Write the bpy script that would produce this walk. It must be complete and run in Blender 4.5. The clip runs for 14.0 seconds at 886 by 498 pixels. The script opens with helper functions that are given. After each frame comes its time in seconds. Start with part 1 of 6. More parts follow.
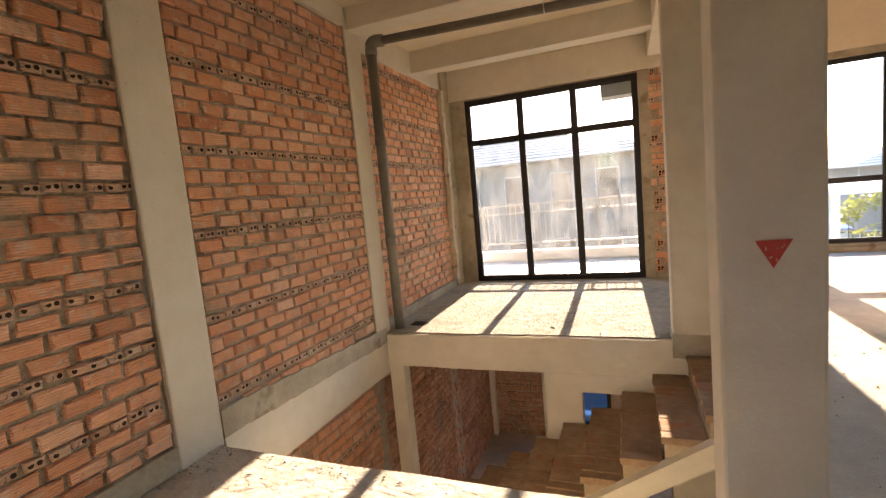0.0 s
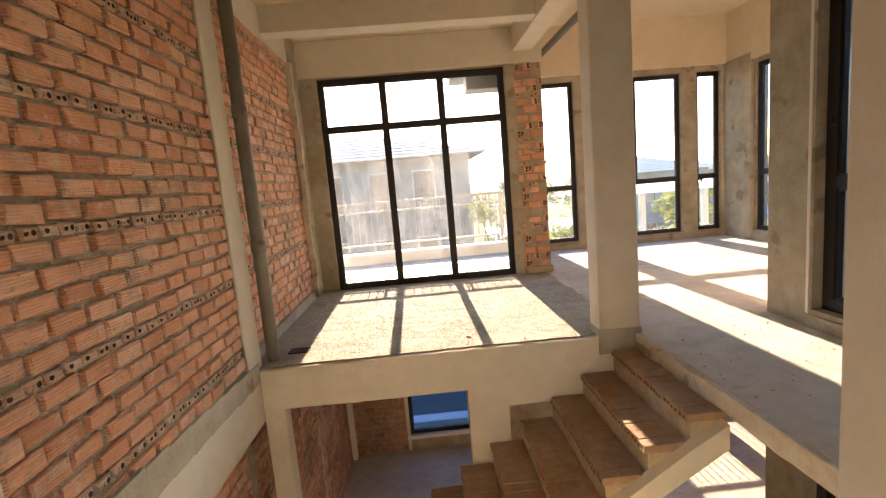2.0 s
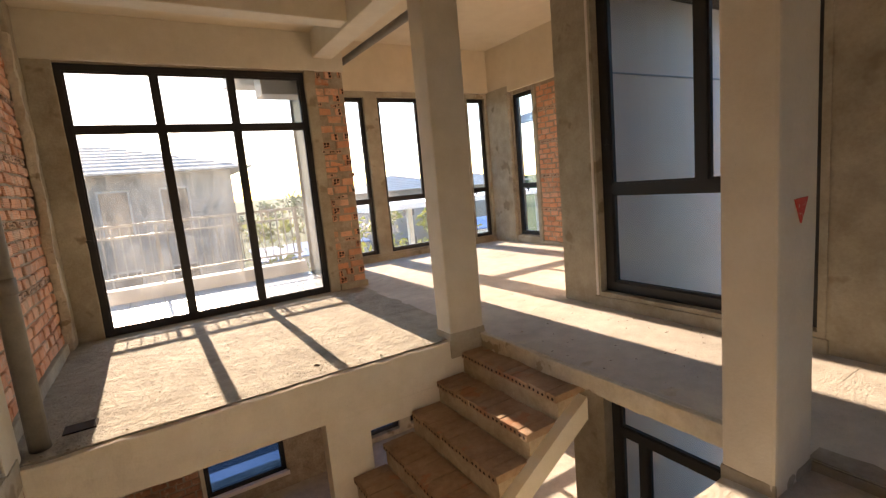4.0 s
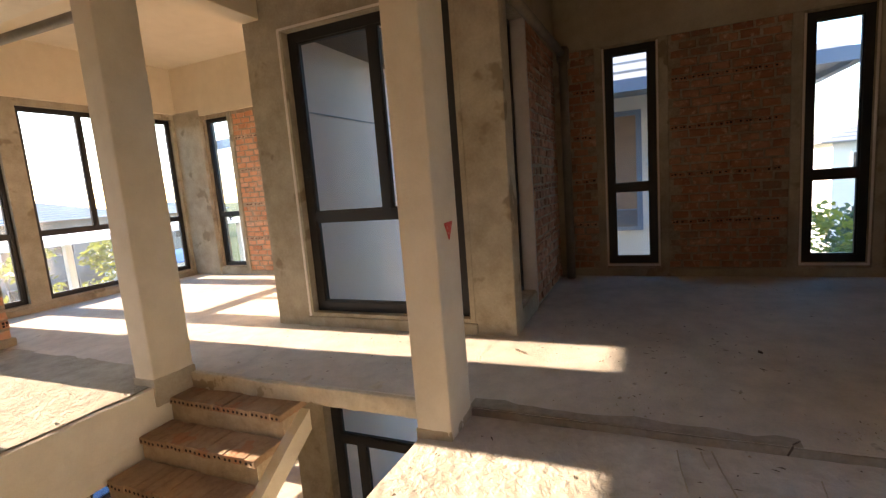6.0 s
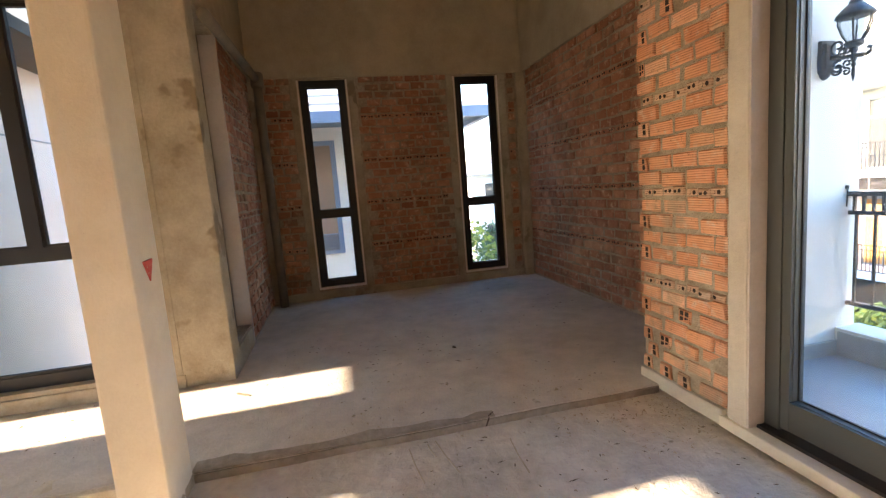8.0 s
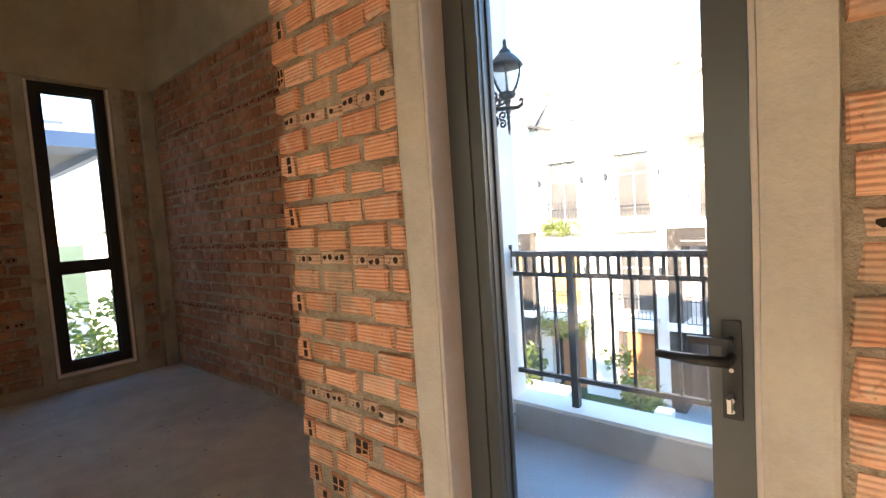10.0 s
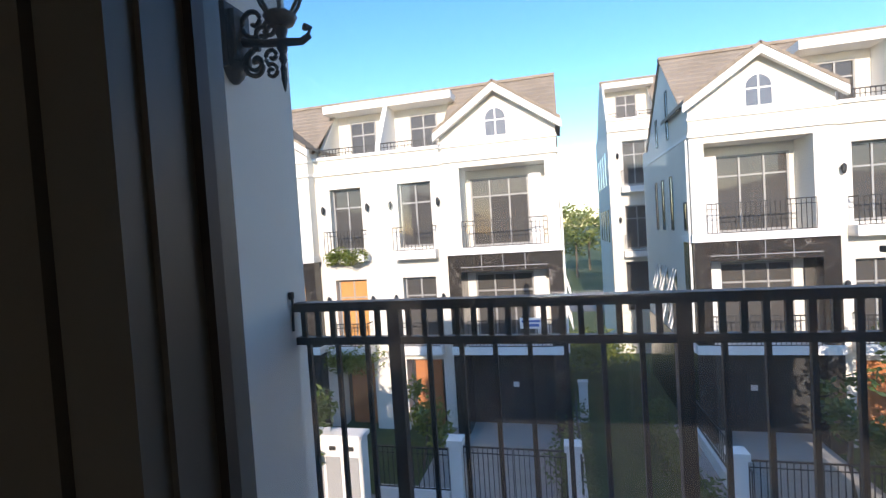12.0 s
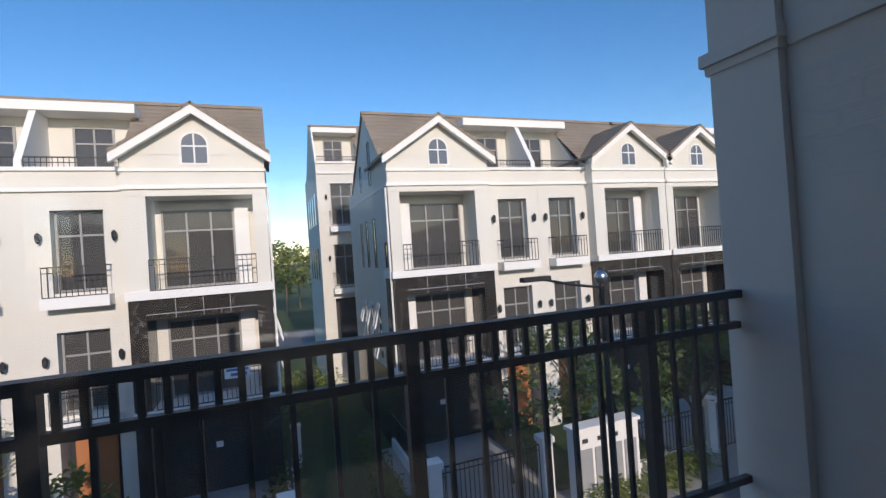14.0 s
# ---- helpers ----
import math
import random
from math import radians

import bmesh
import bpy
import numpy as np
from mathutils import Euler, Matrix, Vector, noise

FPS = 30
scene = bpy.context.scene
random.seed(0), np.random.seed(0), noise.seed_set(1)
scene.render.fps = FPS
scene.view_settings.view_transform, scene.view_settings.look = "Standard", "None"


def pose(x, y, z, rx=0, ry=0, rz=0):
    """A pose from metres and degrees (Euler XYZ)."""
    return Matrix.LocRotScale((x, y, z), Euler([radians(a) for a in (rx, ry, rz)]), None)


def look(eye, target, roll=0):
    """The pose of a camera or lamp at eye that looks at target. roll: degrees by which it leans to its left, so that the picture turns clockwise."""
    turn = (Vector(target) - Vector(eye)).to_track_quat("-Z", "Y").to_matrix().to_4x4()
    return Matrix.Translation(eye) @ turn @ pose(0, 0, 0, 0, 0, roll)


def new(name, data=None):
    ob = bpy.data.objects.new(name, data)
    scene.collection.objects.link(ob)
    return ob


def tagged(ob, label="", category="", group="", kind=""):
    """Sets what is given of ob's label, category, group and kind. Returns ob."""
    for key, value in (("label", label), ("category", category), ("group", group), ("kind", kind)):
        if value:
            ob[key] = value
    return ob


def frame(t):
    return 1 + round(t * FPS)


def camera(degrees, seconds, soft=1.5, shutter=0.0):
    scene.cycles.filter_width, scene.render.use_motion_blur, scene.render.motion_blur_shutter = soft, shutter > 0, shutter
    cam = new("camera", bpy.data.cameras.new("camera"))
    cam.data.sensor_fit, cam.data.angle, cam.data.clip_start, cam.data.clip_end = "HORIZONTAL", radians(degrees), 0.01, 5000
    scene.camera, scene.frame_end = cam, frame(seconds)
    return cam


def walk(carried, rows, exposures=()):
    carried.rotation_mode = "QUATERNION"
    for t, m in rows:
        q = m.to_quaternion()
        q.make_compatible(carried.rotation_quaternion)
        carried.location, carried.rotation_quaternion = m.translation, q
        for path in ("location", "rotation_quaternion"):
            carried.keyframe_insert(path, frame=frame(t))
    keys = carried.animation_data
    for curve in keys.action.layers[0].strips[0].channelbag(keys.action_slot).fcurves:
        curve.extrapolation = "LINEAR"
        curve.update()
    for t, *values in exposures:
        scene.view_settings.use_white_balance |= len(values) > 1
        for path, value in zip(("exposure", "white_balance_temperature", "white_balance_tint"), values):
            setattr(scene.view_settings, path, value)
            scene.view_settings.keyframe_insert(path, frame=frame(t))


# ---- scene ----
cam = camera(86.9, 14.0, soft=1.35)
PATH = [
    (0, (0.519, 0.537, 1.352), (-0.219, 2.384, 1.137), -5.3),
    (0.5, (0.24, 0.696, 1.347), (-0.348, 2.594, 1.114), -5.5),
    (1, (-0.021, 0.858, 1.323), (-0.432, 2.799, 1.072), -5.3),
    (1.5, (-0.271, 1.039, 1.317), (-0.445, 3.014, 1.055), -5.1),
    (2, (-0.516, 1.171, 1.314), (-0.436, 3.151, 1.041), -4.9),
    (2.5, (-0.698, 1.324, 1.301), (-0.377, 3.28, 1.033), -4.9),
    (2.7, (-0.735, 1.404, 1.285), (-0.327, 3.344, 1.025), -4.9),
    (4.8, (-1.226, 1.576, 1.301), (0.154, 2.994, 1.009), -5.3),
    (5, (-1.237, 1.55, 1.292), (0.224, 2.886, 1.006), -5.3),
    (5.5, (-1.308, 1.467, 1.306), (0.347, 2.555, 1.026), -5.0),
    (6, (-1.322, 1.398, 1.314), (0.494, 2.191, 1.042), -4.5),
    (6.5, (-1.341, 1.385, 1.326), (0.584, 1.856, 1.055), -4.4),
    (7, (-1.355, 1.455, 1.326), (0.62, 1.618, 1.054), -4.3),
    (7.5, (-1.368, 1.521, 1.327), (0.608, 1.377, 1.05), -4.2),
    (8, (-1.33, 1.519, 1.335), (0.606, 1.093, 1.072), -4.5),
    (8.5, (-1.17, 1.388, 1.335), (0.681, 0.67, 1.099), -4.1),
    (9, (-0.971, 1.197, 1.338), (0.727, 0.158, 1.142), -3.7),
    (9.2, (-0.87, 1.112, 1.335), (0.752, -0.044, 1.15), -3.7),
    (11.3, (0.059, 0.045, 1.305), (0.782, -1.819, 1.208), -3.8),
    (11.5, (0.102, -0.05, 1.295), (0.743, -1.943, 1.190), -3.7),
    (12, (0.152, -0.273, 1.312), (0.635, -2.212, 1.247), -3.7),
    (12.5, (0.165, -0.356, 1.342), (0.444, -2.336, 1.315), -3.5),
    (13, (0.148, -0.389, 1.355), (0.183, -2.388, 1.351), -3.3),
    (13.5, (0.171, -0.442, 1.318), (-0.133, -2.418, 1.342), -3.6),
    (14, (0.19, -0.445, 1.322), (-0.517, -2.316, 1.337), -3.9),
]
walk(cam, [(t, look(eye, target, roll)) for t, eye, target, roll in PATH], [(0, 3.15, 8500, 23), (1.5, 3.2, 8600, 23), (2.7, 2.95, 8600, 23), (5, 2.65, 8300, 23), (6.0, 3.2, 8500, 23), (7.5, 4.22, 8550, 23), (8.5, 4.18, 8650, 23), (9.2, 4.12, 8650, 23), (11.3, 2.65, 7600, 23), (11.6, 2.05, 7300, 23), (12.0, 1.55, 7150, 23), (12.5, 1.05, 6900, 23), (14, 0.55, 6800, 23)])
# world, sun and exposure
world = bpy.data.worlds.new("sky")
scene.world = world
world.use_nodes = True
wn = world.node_tree.nodes
sky = wn.new("ShaderNodeTexSky")
sky.sky_type, sky.sun_disc = "NISHITA", False
sky.sun_elevation, sky.sun_rotation = radians(19.7), radians(-1.0)
sky.air_density, sky.dust_density, sky.ozone_density = 1.0, 0.25, 2.5
wn["Background"].inputs["Strength"].default_value = 0.15
hue = wn.new("ShaderNodeHueSaturation")
hue.inputs["Saturation"].default_value = 1.3
world.node_tree.links.new(sky.outputs["Color"], hue.inputs["Color"])
world.node_tree.links.new(hue.outputs["Color"], wn["Background"].inputs["Color"])
sun = new("sun", bpy.data.lights.new("sun", "SUN"))
sun.data.energy, sun.data.angle, sun.data.color = 2.5, radians(0.5), (1.0, 0.925, 0.81)
sun.matrix_world = look((0, 0, 0), (0.017, -1.0, -0.359))


# ---- materials ----
def material(name, base=(0.5, 0.5, 0.5), rough=0.8, metal=0.0):
    m = bpy.data.materials.new(name)
    m.use_nodes = True
    b = m.node_tree.nodes["Principled BSDF"]
    b.inputs["Base Color"].default_value = (*base, 1)
    b.inputs["Roughness"].default_value = rough
    b.inputs["Metallic"].default_value = metal
    return m


def node(m, kind, **values):
    n = m.node_tree.nodes.new(kind)
    for key, value in values.items():
        n.inputs[key.replace("_", " ")].default_value = value
    return n


def link(m, a, b):
    m.node_tree.links.new(a, b)


def ramp(m, fac, stops):
    r = m.node_tree.nodes.new("ShaderNodeValToRGB")
    els = r.color_ramp.elements
    while len(els) < len(stops):
        els.new(0.5)
    for e, (p, c) in zip(els, stops):
        e.position, e.color = p, (*c, 1)
    link(m, fac, r.inputs["Fac"])
    return r.outputs["Color"]


def mixed(m, fac, a, b, how="MIX"):
    n = m.node_tree.nodes.new("ShaderNodeMix")
    n.data_type, n.blend_type = "RGBA", how
    for sock, v in ((n.inputs[0], fac), (n.inputs[6], a), (n.inputs[7], b)):
        if isinstance(v, (int, float)):
            sock.default_value = v
        elif isinstance(v, tuple):
            sock.default_value = (*v, 1)
        else:
            link(m, v, sock)
    return n.outputs[2]


def surface(name, dark, mid, light, rough=0.9, big=0.9, fine=28.0, bump=0.4, spots=None, stretch=(1, 1, 1), relief=0.01, swirl=0.0):
    """Mottled mineral surface: large stains, mid blotches, fine grain and relief, in metres."""
    m = material(name, mid, rough)
    b = m.node_tree.nodes["Principled BSDF"]
    geo = m.node_tree.nodes.new("ShaderNodeNewGeometry")
    mp = m.node_tree.nodes.new("ShaderNodeMapping")
    mp.inputs["Scale"].default_value = stretch
    link(m, geo.outputs["Position"], mp.inputs["Vector"])
    n1 = node(m, "ShaderNodeTexNoise", Scale=big, Detail=6.0, Roughness=0.62)
    n2 = node(m, "ShaderNodeTexNoise", Scale=fine, Detail=5.0, Roughness=0.7, Distortion=swirl)
    n3 = node(m, "ShaderNodeTexNoise", Scale=big * 5.3, Detail=4.0, Roughness=0.6)
    for n in (n1, n2, n3):
        link(m, mp.outputs["Vector"], n.inputs["Vector"])
    c = ramp(m, n1.outputs["Fac"], ((0.32, dark), (0.5, mid), (0.68, light)))
    c = mixed(m, 0.35, c, ramp(m, n3.outputs["Fac"], ((0.35, dark), (0.62, light))))
    c = mixed(m, 0.22, c, ramp(m, n2.outputs["Fac"], ((0.3, dark), (0.7, light))))
    if spots:
        n4 = node(m, "ShaderNodeTexNoise", Scale=spots[0], Detail=3.0, Roughness=0.55)
        link(m, mp.outputs["Vector"], n4.inputs["Vector"])
        mask = ramp(m, n4.outputs["Fac"], ((spots[1], (0, 0, 0)), (spots[1] + 0.05, (1, 1, 1))))
        c = mixed(m, mask, c, spots[2])
    link(m, c, b.inputs["Base Color"])
    bp = node(m, "ShaderNodeBump", Strength=bump, Distance=relief)
    add = m.node_tree.nodes.new("ShaderNodeMath")
    add.operation = "ADD"
    link(m, n2.outputs["Fac"], add.inputs[0])
    link(m, n3.outputs["Fac"], add.inputs[1])
    link(m, add.outputs[0], bp.inputs["Height"])
    link(m, bp.outputs["Normal"], b.inputs["Normal"])
    return m


M_FLOOR = surface("floor_screed", (0.35, 0.32, 0.27), (0.54, 0.495, 0.42), (0.66, 0.61, 0.53), 0.85, 1.1, 55, 0.8, (7.0, 0.70, (0.30, 0.27, 0.22)))
M_SLAB = surface("rough_slab", (0.37, 0.335, 0.275), (0.54, 0.495, 0.415), (0.65, 0.605, 0.52), 0.9, 1.6, 17, 1.0, (9.0, 0.70, (0.30, 0.26, 0.20)), relief=0.012, swirl=0.5)
M_RAISED = surface("rough_trowelled_slab", (0.23, 0.205, 0.155), (0.385, 0.35, 0.275), (0.51, 0.47, 0.38), 0.92, 1.6, 13, 1.0, (9.0, 0.70, (0.28, 0.245, 0.19)), relief=0.035, swirl=2.4)
M_GRIME = surface("grimy_cement", (0.19, 0.165, 0.125), (0.29, 0.255, 0.20), (0.42, 0.375, 0.305), 0.95, 3.0, 40, 0.6)
M_PLASTER = surface("cream_plaster", (0.57, 0.515, 0.405), (0.66, 0.605, 0.49), (0.72, 0.67, 0.56), 0.85, 1.1, 60, 0.3, (55.0, 0.735, (0.33, 0.28, 0.21)))
M_RENDER = surface("cement_render", (0.22, 0.18, 0.12), (0.40, 0.35, 0.26), (0.53, 0.475, 0.375), 0.92, 0.9, 40, 0.6, (3.2, 0.62, (0.26, 0.215, 0.15)))
M_SOFFIT = surface("ceiling_plaster", (0.62, 0.53, 0.39), (0.69, 0.60, 0.45), (0.74, 0.65, 0.50), 0.9, 0.9, 50, 0.25)
M_MORTAR = surface("mortar", (0.22, 0.17, 0.115), (0.38, 0.305, 0.215), (0.52, 0.44, 0.34), 0.95, 5.0, 60, 1.0, relief=0.015)
M_WHITE = surface("white_wall", (0.70, 0.64, 0.585), (0.77, 0.71, 0.65), (0.81, 0.75, 0.69), 0.8, 0.5, 80, 0.1)
# White paint tinted warm: light bounced off the neighbouring house is in its colour.
M_WELL = surface("warm_bounce_white", (0.74, 0.61, 0.55), (0.80, 0.67, 0.605), (0.83, 0.71, 0.645), 0.8, 0.5, 80, 0.1)
M_TILEFLOOR = surface("pale_balcony_tile", (0.50, 0.52, 0.55), (0.58, 0.60, 0.63), (0.64, 0.66, 0.68), 0.35, 0.8, 60, 0.05)
M_EDGE = surface("stained_slab_edge", (0.36, 0.30, 0.21), (0.58, 0.52, 0.40), (0.68, 0.62, 0.50), 0.9, 2.2, 40, 0.6, (6.0, 0.60, (0.33, 0.27, 0.18)), relief=0.015)
# The pale tile again, greyed: shade on the south balcony is in the colour.
M_BALCONY = surface("shaded_balcony_tile", (0.22, 0.23, 0.25), (0.27, 0.28, 0.30), (0.32, 0.33, 0.35), 0.4, 0.8, 60, 0.05)
M_JAMB = surface("grey_cement_skim", (0.40, 0.36, 0.30), (0.52, 0.475, 0.395), (0.60, 0.555, 0.47), 0.9, 1.0, 45, 0.4)
M_BAND = surface("dull_cement_plaster", (0.30, 0.255, 0.175), (0.42, 0.365, 0.265), (0.50, 0.445, 0.335), 0.9, 0.8, 45, 0.3)
M_PINK = surface("pale_skim_plaster", (0.42, 0.36, 0.31), (0.51, 0.45, 0.40), (0.58, 0.52, 0.47), 0.8, 1.5, 50, 0.2)
M_STAIRDUST = surface("dusty_tread", (0.27, 0.20, 0.125), (0.41, 0.32, 0.215), (0.52, 0.43, 0.31), 0.95, 2.5, 40, 0.6)
# Near-black fill of flat marks: the shade inside holes, put into the colour.
M_HOLE = material("hole", (0.03, 0.018, 0.012), 1.0)
M_FRAME = material("charcoal_aluminium", (0.013, 0.012, 0.012), 0.55)
M_DOORGREY = material("grey_aluminium", (0.072, 0.080, 0.079), 0.4, 0.2)
M_BLACK = material("black_metal", (0.010, 0.011, 0.012), 0.5)
M_PIPE = surface("grey_pipe", (0.12, 0.11, 0.09), (0.17, 0.155, 0.13), (0.24, 0.22, 0.18), 0.6, 2.0, 60, 0.1)
M_RED = surface("red_marking_paint", (0.45, 0.04, 0.03), (0.52, 0.05, 0.04), (0.56, 0.09, 0.07), 0.8, 12.0, 150, 0.2, (60.0, 0.60, (0.58, 0.40, 0.32)))
M_STEEL = material("steel", (0.5, 0.5, 0.5), 0.3, 1.0)


def brick_material(name, a, b_, c_, smear=(0.40, 0.29, 0.20)):
    m = material(name, a, 0.9)
    b = m.node_tree.nodes["Principled BSDF"]
    info = m.node_tree.nodes.new("ShaderNodeObjectInfo")
    geo = m.node_tree.nodes.new("ShaderNodeNewGeometry")
    add = m.node_tree.nodes.new("ShaderNodeMath")
    add.operation = "ADD"
    link(m, info.outputs["Random"], add.inputs[0])
    link(m, geo.outputs["Random Per Island"], add.inputs[1])
    fr = m.node_tree.nodes.new("ShaderNodeMath")
    fr.operation = "FRACT"
    link(m, add.outputs[0], fr.inputs[0])
    tint = ramp(m, fr.outputs[0], ((0.0, b_), (0.35, a), (0.75, a), (1.0, c_)))
    n1 = node(m, "ShaderNodeTexNoise", Scale=14.0, Detail=6.0, Roughness=0.65)
    link(m, geo.outputs["Position"], n1.inputs["Vector"])
    n2 = node(m, "ShaderNodeTexNoise", Scale=3.0, Detail=5.0, Roughness=0.6)
    link(m, geo.outputs["Position"], n2.inputs["Vector"])
    c = mixed(m, ramp(m, n1.outputs["Fac"], ((0.54, (0, 0, 0)), (0.66, (0.8, 0.8, 0.8)))), tint, (0.66, 0.50, 0.38))
    c = mixed(m, ramp(m, n2.outputs["Fac"], ((0.45, (0, 0, 0)), (0.72, (0.6, 0.6, 0.6)))), c, (0.70, 0.44, 0.30))
    n6 = node(m, "ShaderNodeTexNoise", Scale=38.0, Detail=4.0, Roughness=0.7)
    link(m, geo.outputs["Position"], n6.inputs["Vector"])
    c = mixed(m, ramp(m, n6.outputs["Fac"], ((0.60, (0, 0, 0)), (0.70, (0.7, 0.7, 0.7)))), c, (0.22, 0.11, 0.065))
    n7 = node(m, "ShaderNodeTexNoise", Scale=1.7, Detail=9.0, Roughness=0.74)
    link(m, geo.outputs["Position"], n7.inputs["Vector"])
    c = mixed(m, ramp(m, n7.outputs["Fac"], ((0.53, (0, 0, 0)), (0.62, (0.8, 0.8, 0.8)))), c, smear)
    # scored grooves along the brick: bumps, plus dark lines that paint in their shade
    sep = m.node_tree.nodes.new("ShaderNodeSeparateXYZ")
    link(m, geo.outputs["Position"], sep.inputs[0])
    mul = m.node_tree.nodes.new("ShaderNodeMath")
    mul.operation, mul.inputs[1].default_value = "MULTIPLY", 2 * math.pi / 0.0128
    link(m, sep.outputs["Z"], mul.inputs[0])
    sn = m.node_tree.nodes.new("ShaderNodeMath")
    sn.operation = "SINE"
    link(m, mul.outputs[0], sn.inputs[0])
    n5 = node(m, "ShaderNodeTexNoise", Scale=11.0, Detail=4.0)
    link(m, geo.outputs["Position"], n5.inputs["Vector"])
    gm = m.node_tree.nodes.new("ShaderNodeMath")
    gm.operation = "MULTIPLY"
    link(m, ramp(m, sn.outputs[0], ((0.3, (0, 0, 0)), (0.85, (0.40, 0.40, 0.40)))), gm.inputs[0])
    link(m, ramp(m, n5.outputs["Fac"], ((0.42, (0.0, 0.0, 0.0)), (0.6, (1, 1, 1)))), gm.inputs[1])
    c = mixed(m, gm.outputs[0], c, (0.33, 0.145, 0.08))
    link(m, c, b.inputs["Base Color"])
    bp = node(m, "ShaderNodeBump", Strength=0.5, Distance=0.004)
    link(m, sn.outputs[0], bp.inputs["Height"])
    bp2 = node(m, "ShaderNodeBump", Strength=0.5, Distance=0.006)
    link(m, n1.outputs["Fac"], bp2.inputs["Height"])
    link(m, bp.outputs["Normal"], bp2.inputs["Normal"])
    link(m, bp2.outputs["Normal"], b.inputs["Normal"])
    return m


M_BRICK = brick_material("orange_hollow_brick", (0.735, 0.35, 0.20), (0.57, 0.24, 0.13), (0.79, 0.475, 0.32))
M_HEADER = brick_material("pale_header_brick", (0.56, 0.37, 0.26), (0.46, 0.28, 0.19), (0.60, 0.45, 0.34))
# Darkened copy of the brick: dimness of back room and lower storey painted in.
M_BRICKDIM = brick_material("shaded_brick", (0.39, 0.17, 0.095), (0.28, 0.115, 0.065), (0.46, 0.225, 0.135), (0.22, 0.155, 0.105))


def glass_material(name, tint, dust, gloss=1.0):
    m = bpy.data.materials.new(name)
    m.use_nodes = True
    t = m.node_tree
    t.nodes.remove(t.nodes["Principled BSDF"])
    out = t.nodes["Material Output"]
    tr = node(m, "ShaderNodeBsdfTransparent", Color=(*tint, 1))
    gl = node(m, "ShaderNodeBsdfGlossy", Roughness=0.02)
    lw = node(m, "ShaderNodeLayerWeight", Blend=0.5)
    pw = t.nodes.new("ShaderNodeMath")
    pw.operation, pw.inputs[1].default_value = "POWER", 4.0
    link(m, lw.outputs["Facing"], pw.inputs[0])
    ma = t.nodes.new("ShaderNodeMath")
    ma.operation, ma.inputs[1].default_value, ma.inputs[2].default_value = "MULTIPLY_ADD", 0.6, 0.03
    link(m, pw.outputs[0], ma.inputs[0])
    mix = t.nodes.new("ShaderNodeMixShader")
    link(m, ma.outputs[0], mix.inputs[0])
    link(m, tr.outputs[0], mix.inputs[1])
    link(m, gl.outputs[0], mix.inputs[2])
    last = mix.outputs[0]
    if dust:
        geo = t.nodes.new("ShaderNodeNewGeometry")
        n = node(m, "ShaderNodeTexNoise", Scale=3.4, Detail=8.0, Roughness=0.75, Distortion=0.9)
        mp = t.nodes.new("ShaderNodeMapping")
        mp.inputs["Scale"].default_value = (1.6, 1.6, 0.7)
        link(m, geo.outputs["Position"], mp.inputs["Vector"])
        link(m, mp.outputs["Vector"], n.inputs["Vector"])
        r = ramp(m, n.outputs["Fac"], ((0.36, (dust * 0.2,) * 3), (0.64, (dust,) * 3)))
        film = node(m, "ShaderNodeBsdfTranslucent", Color=(0.85, 0.85, 0.83, 1))
        m2 = t.nodes.new("ShaderNodeMixShader")
        link(m, r, m2.inputs[0])
        link(m, last, m2.inputs[1])
        link(m, film.outputs[0], m2.inputs[2])
        last = m2.outputs[0]
    link(m, last, out.inputs["Surface"])
    return m


M_GLASS = glass_material("clear_glass", (0.93, 0.95, 0.95), 0.0)
M_DUSTY = glass_material("dusty_glass", (0.80, 0.82, 0.82), 0.055)
M_BLUEFILM = glass_material("blue_filmed_glass", (0.38, 0.50, 0.62), 0.0)
M_DOORGLASS = glass_material("smeared_door_glass", (0.92, 0.94, 0.94), 0.022)
M_GLASSN = glass_material("slightly_dusty_glass", (0.93, 0.95, 0.95), 0.02)


# ---- building helpers ----
def box(bm, x0, y0, z0, x1, y1, z1):
    v = [bm.verts.new(p) for p in ((x0, y0, z0), (x1, y0, z0), (x1, y1, z0), (x0, y1, z0), (x0, y0, z1), (x1, y0, z1), (x1, y1, z1), (x0, y1, z1))]
    for f in ((3, 2, 1, 0), (4, 5, 6, 7), (0, 1, 5, 4), (1, 2, 6, 5), (2, 3, 7, 6), (3, 0, 4, 7)):
        bm.faces.new([v[i] for i in f])
    return bm


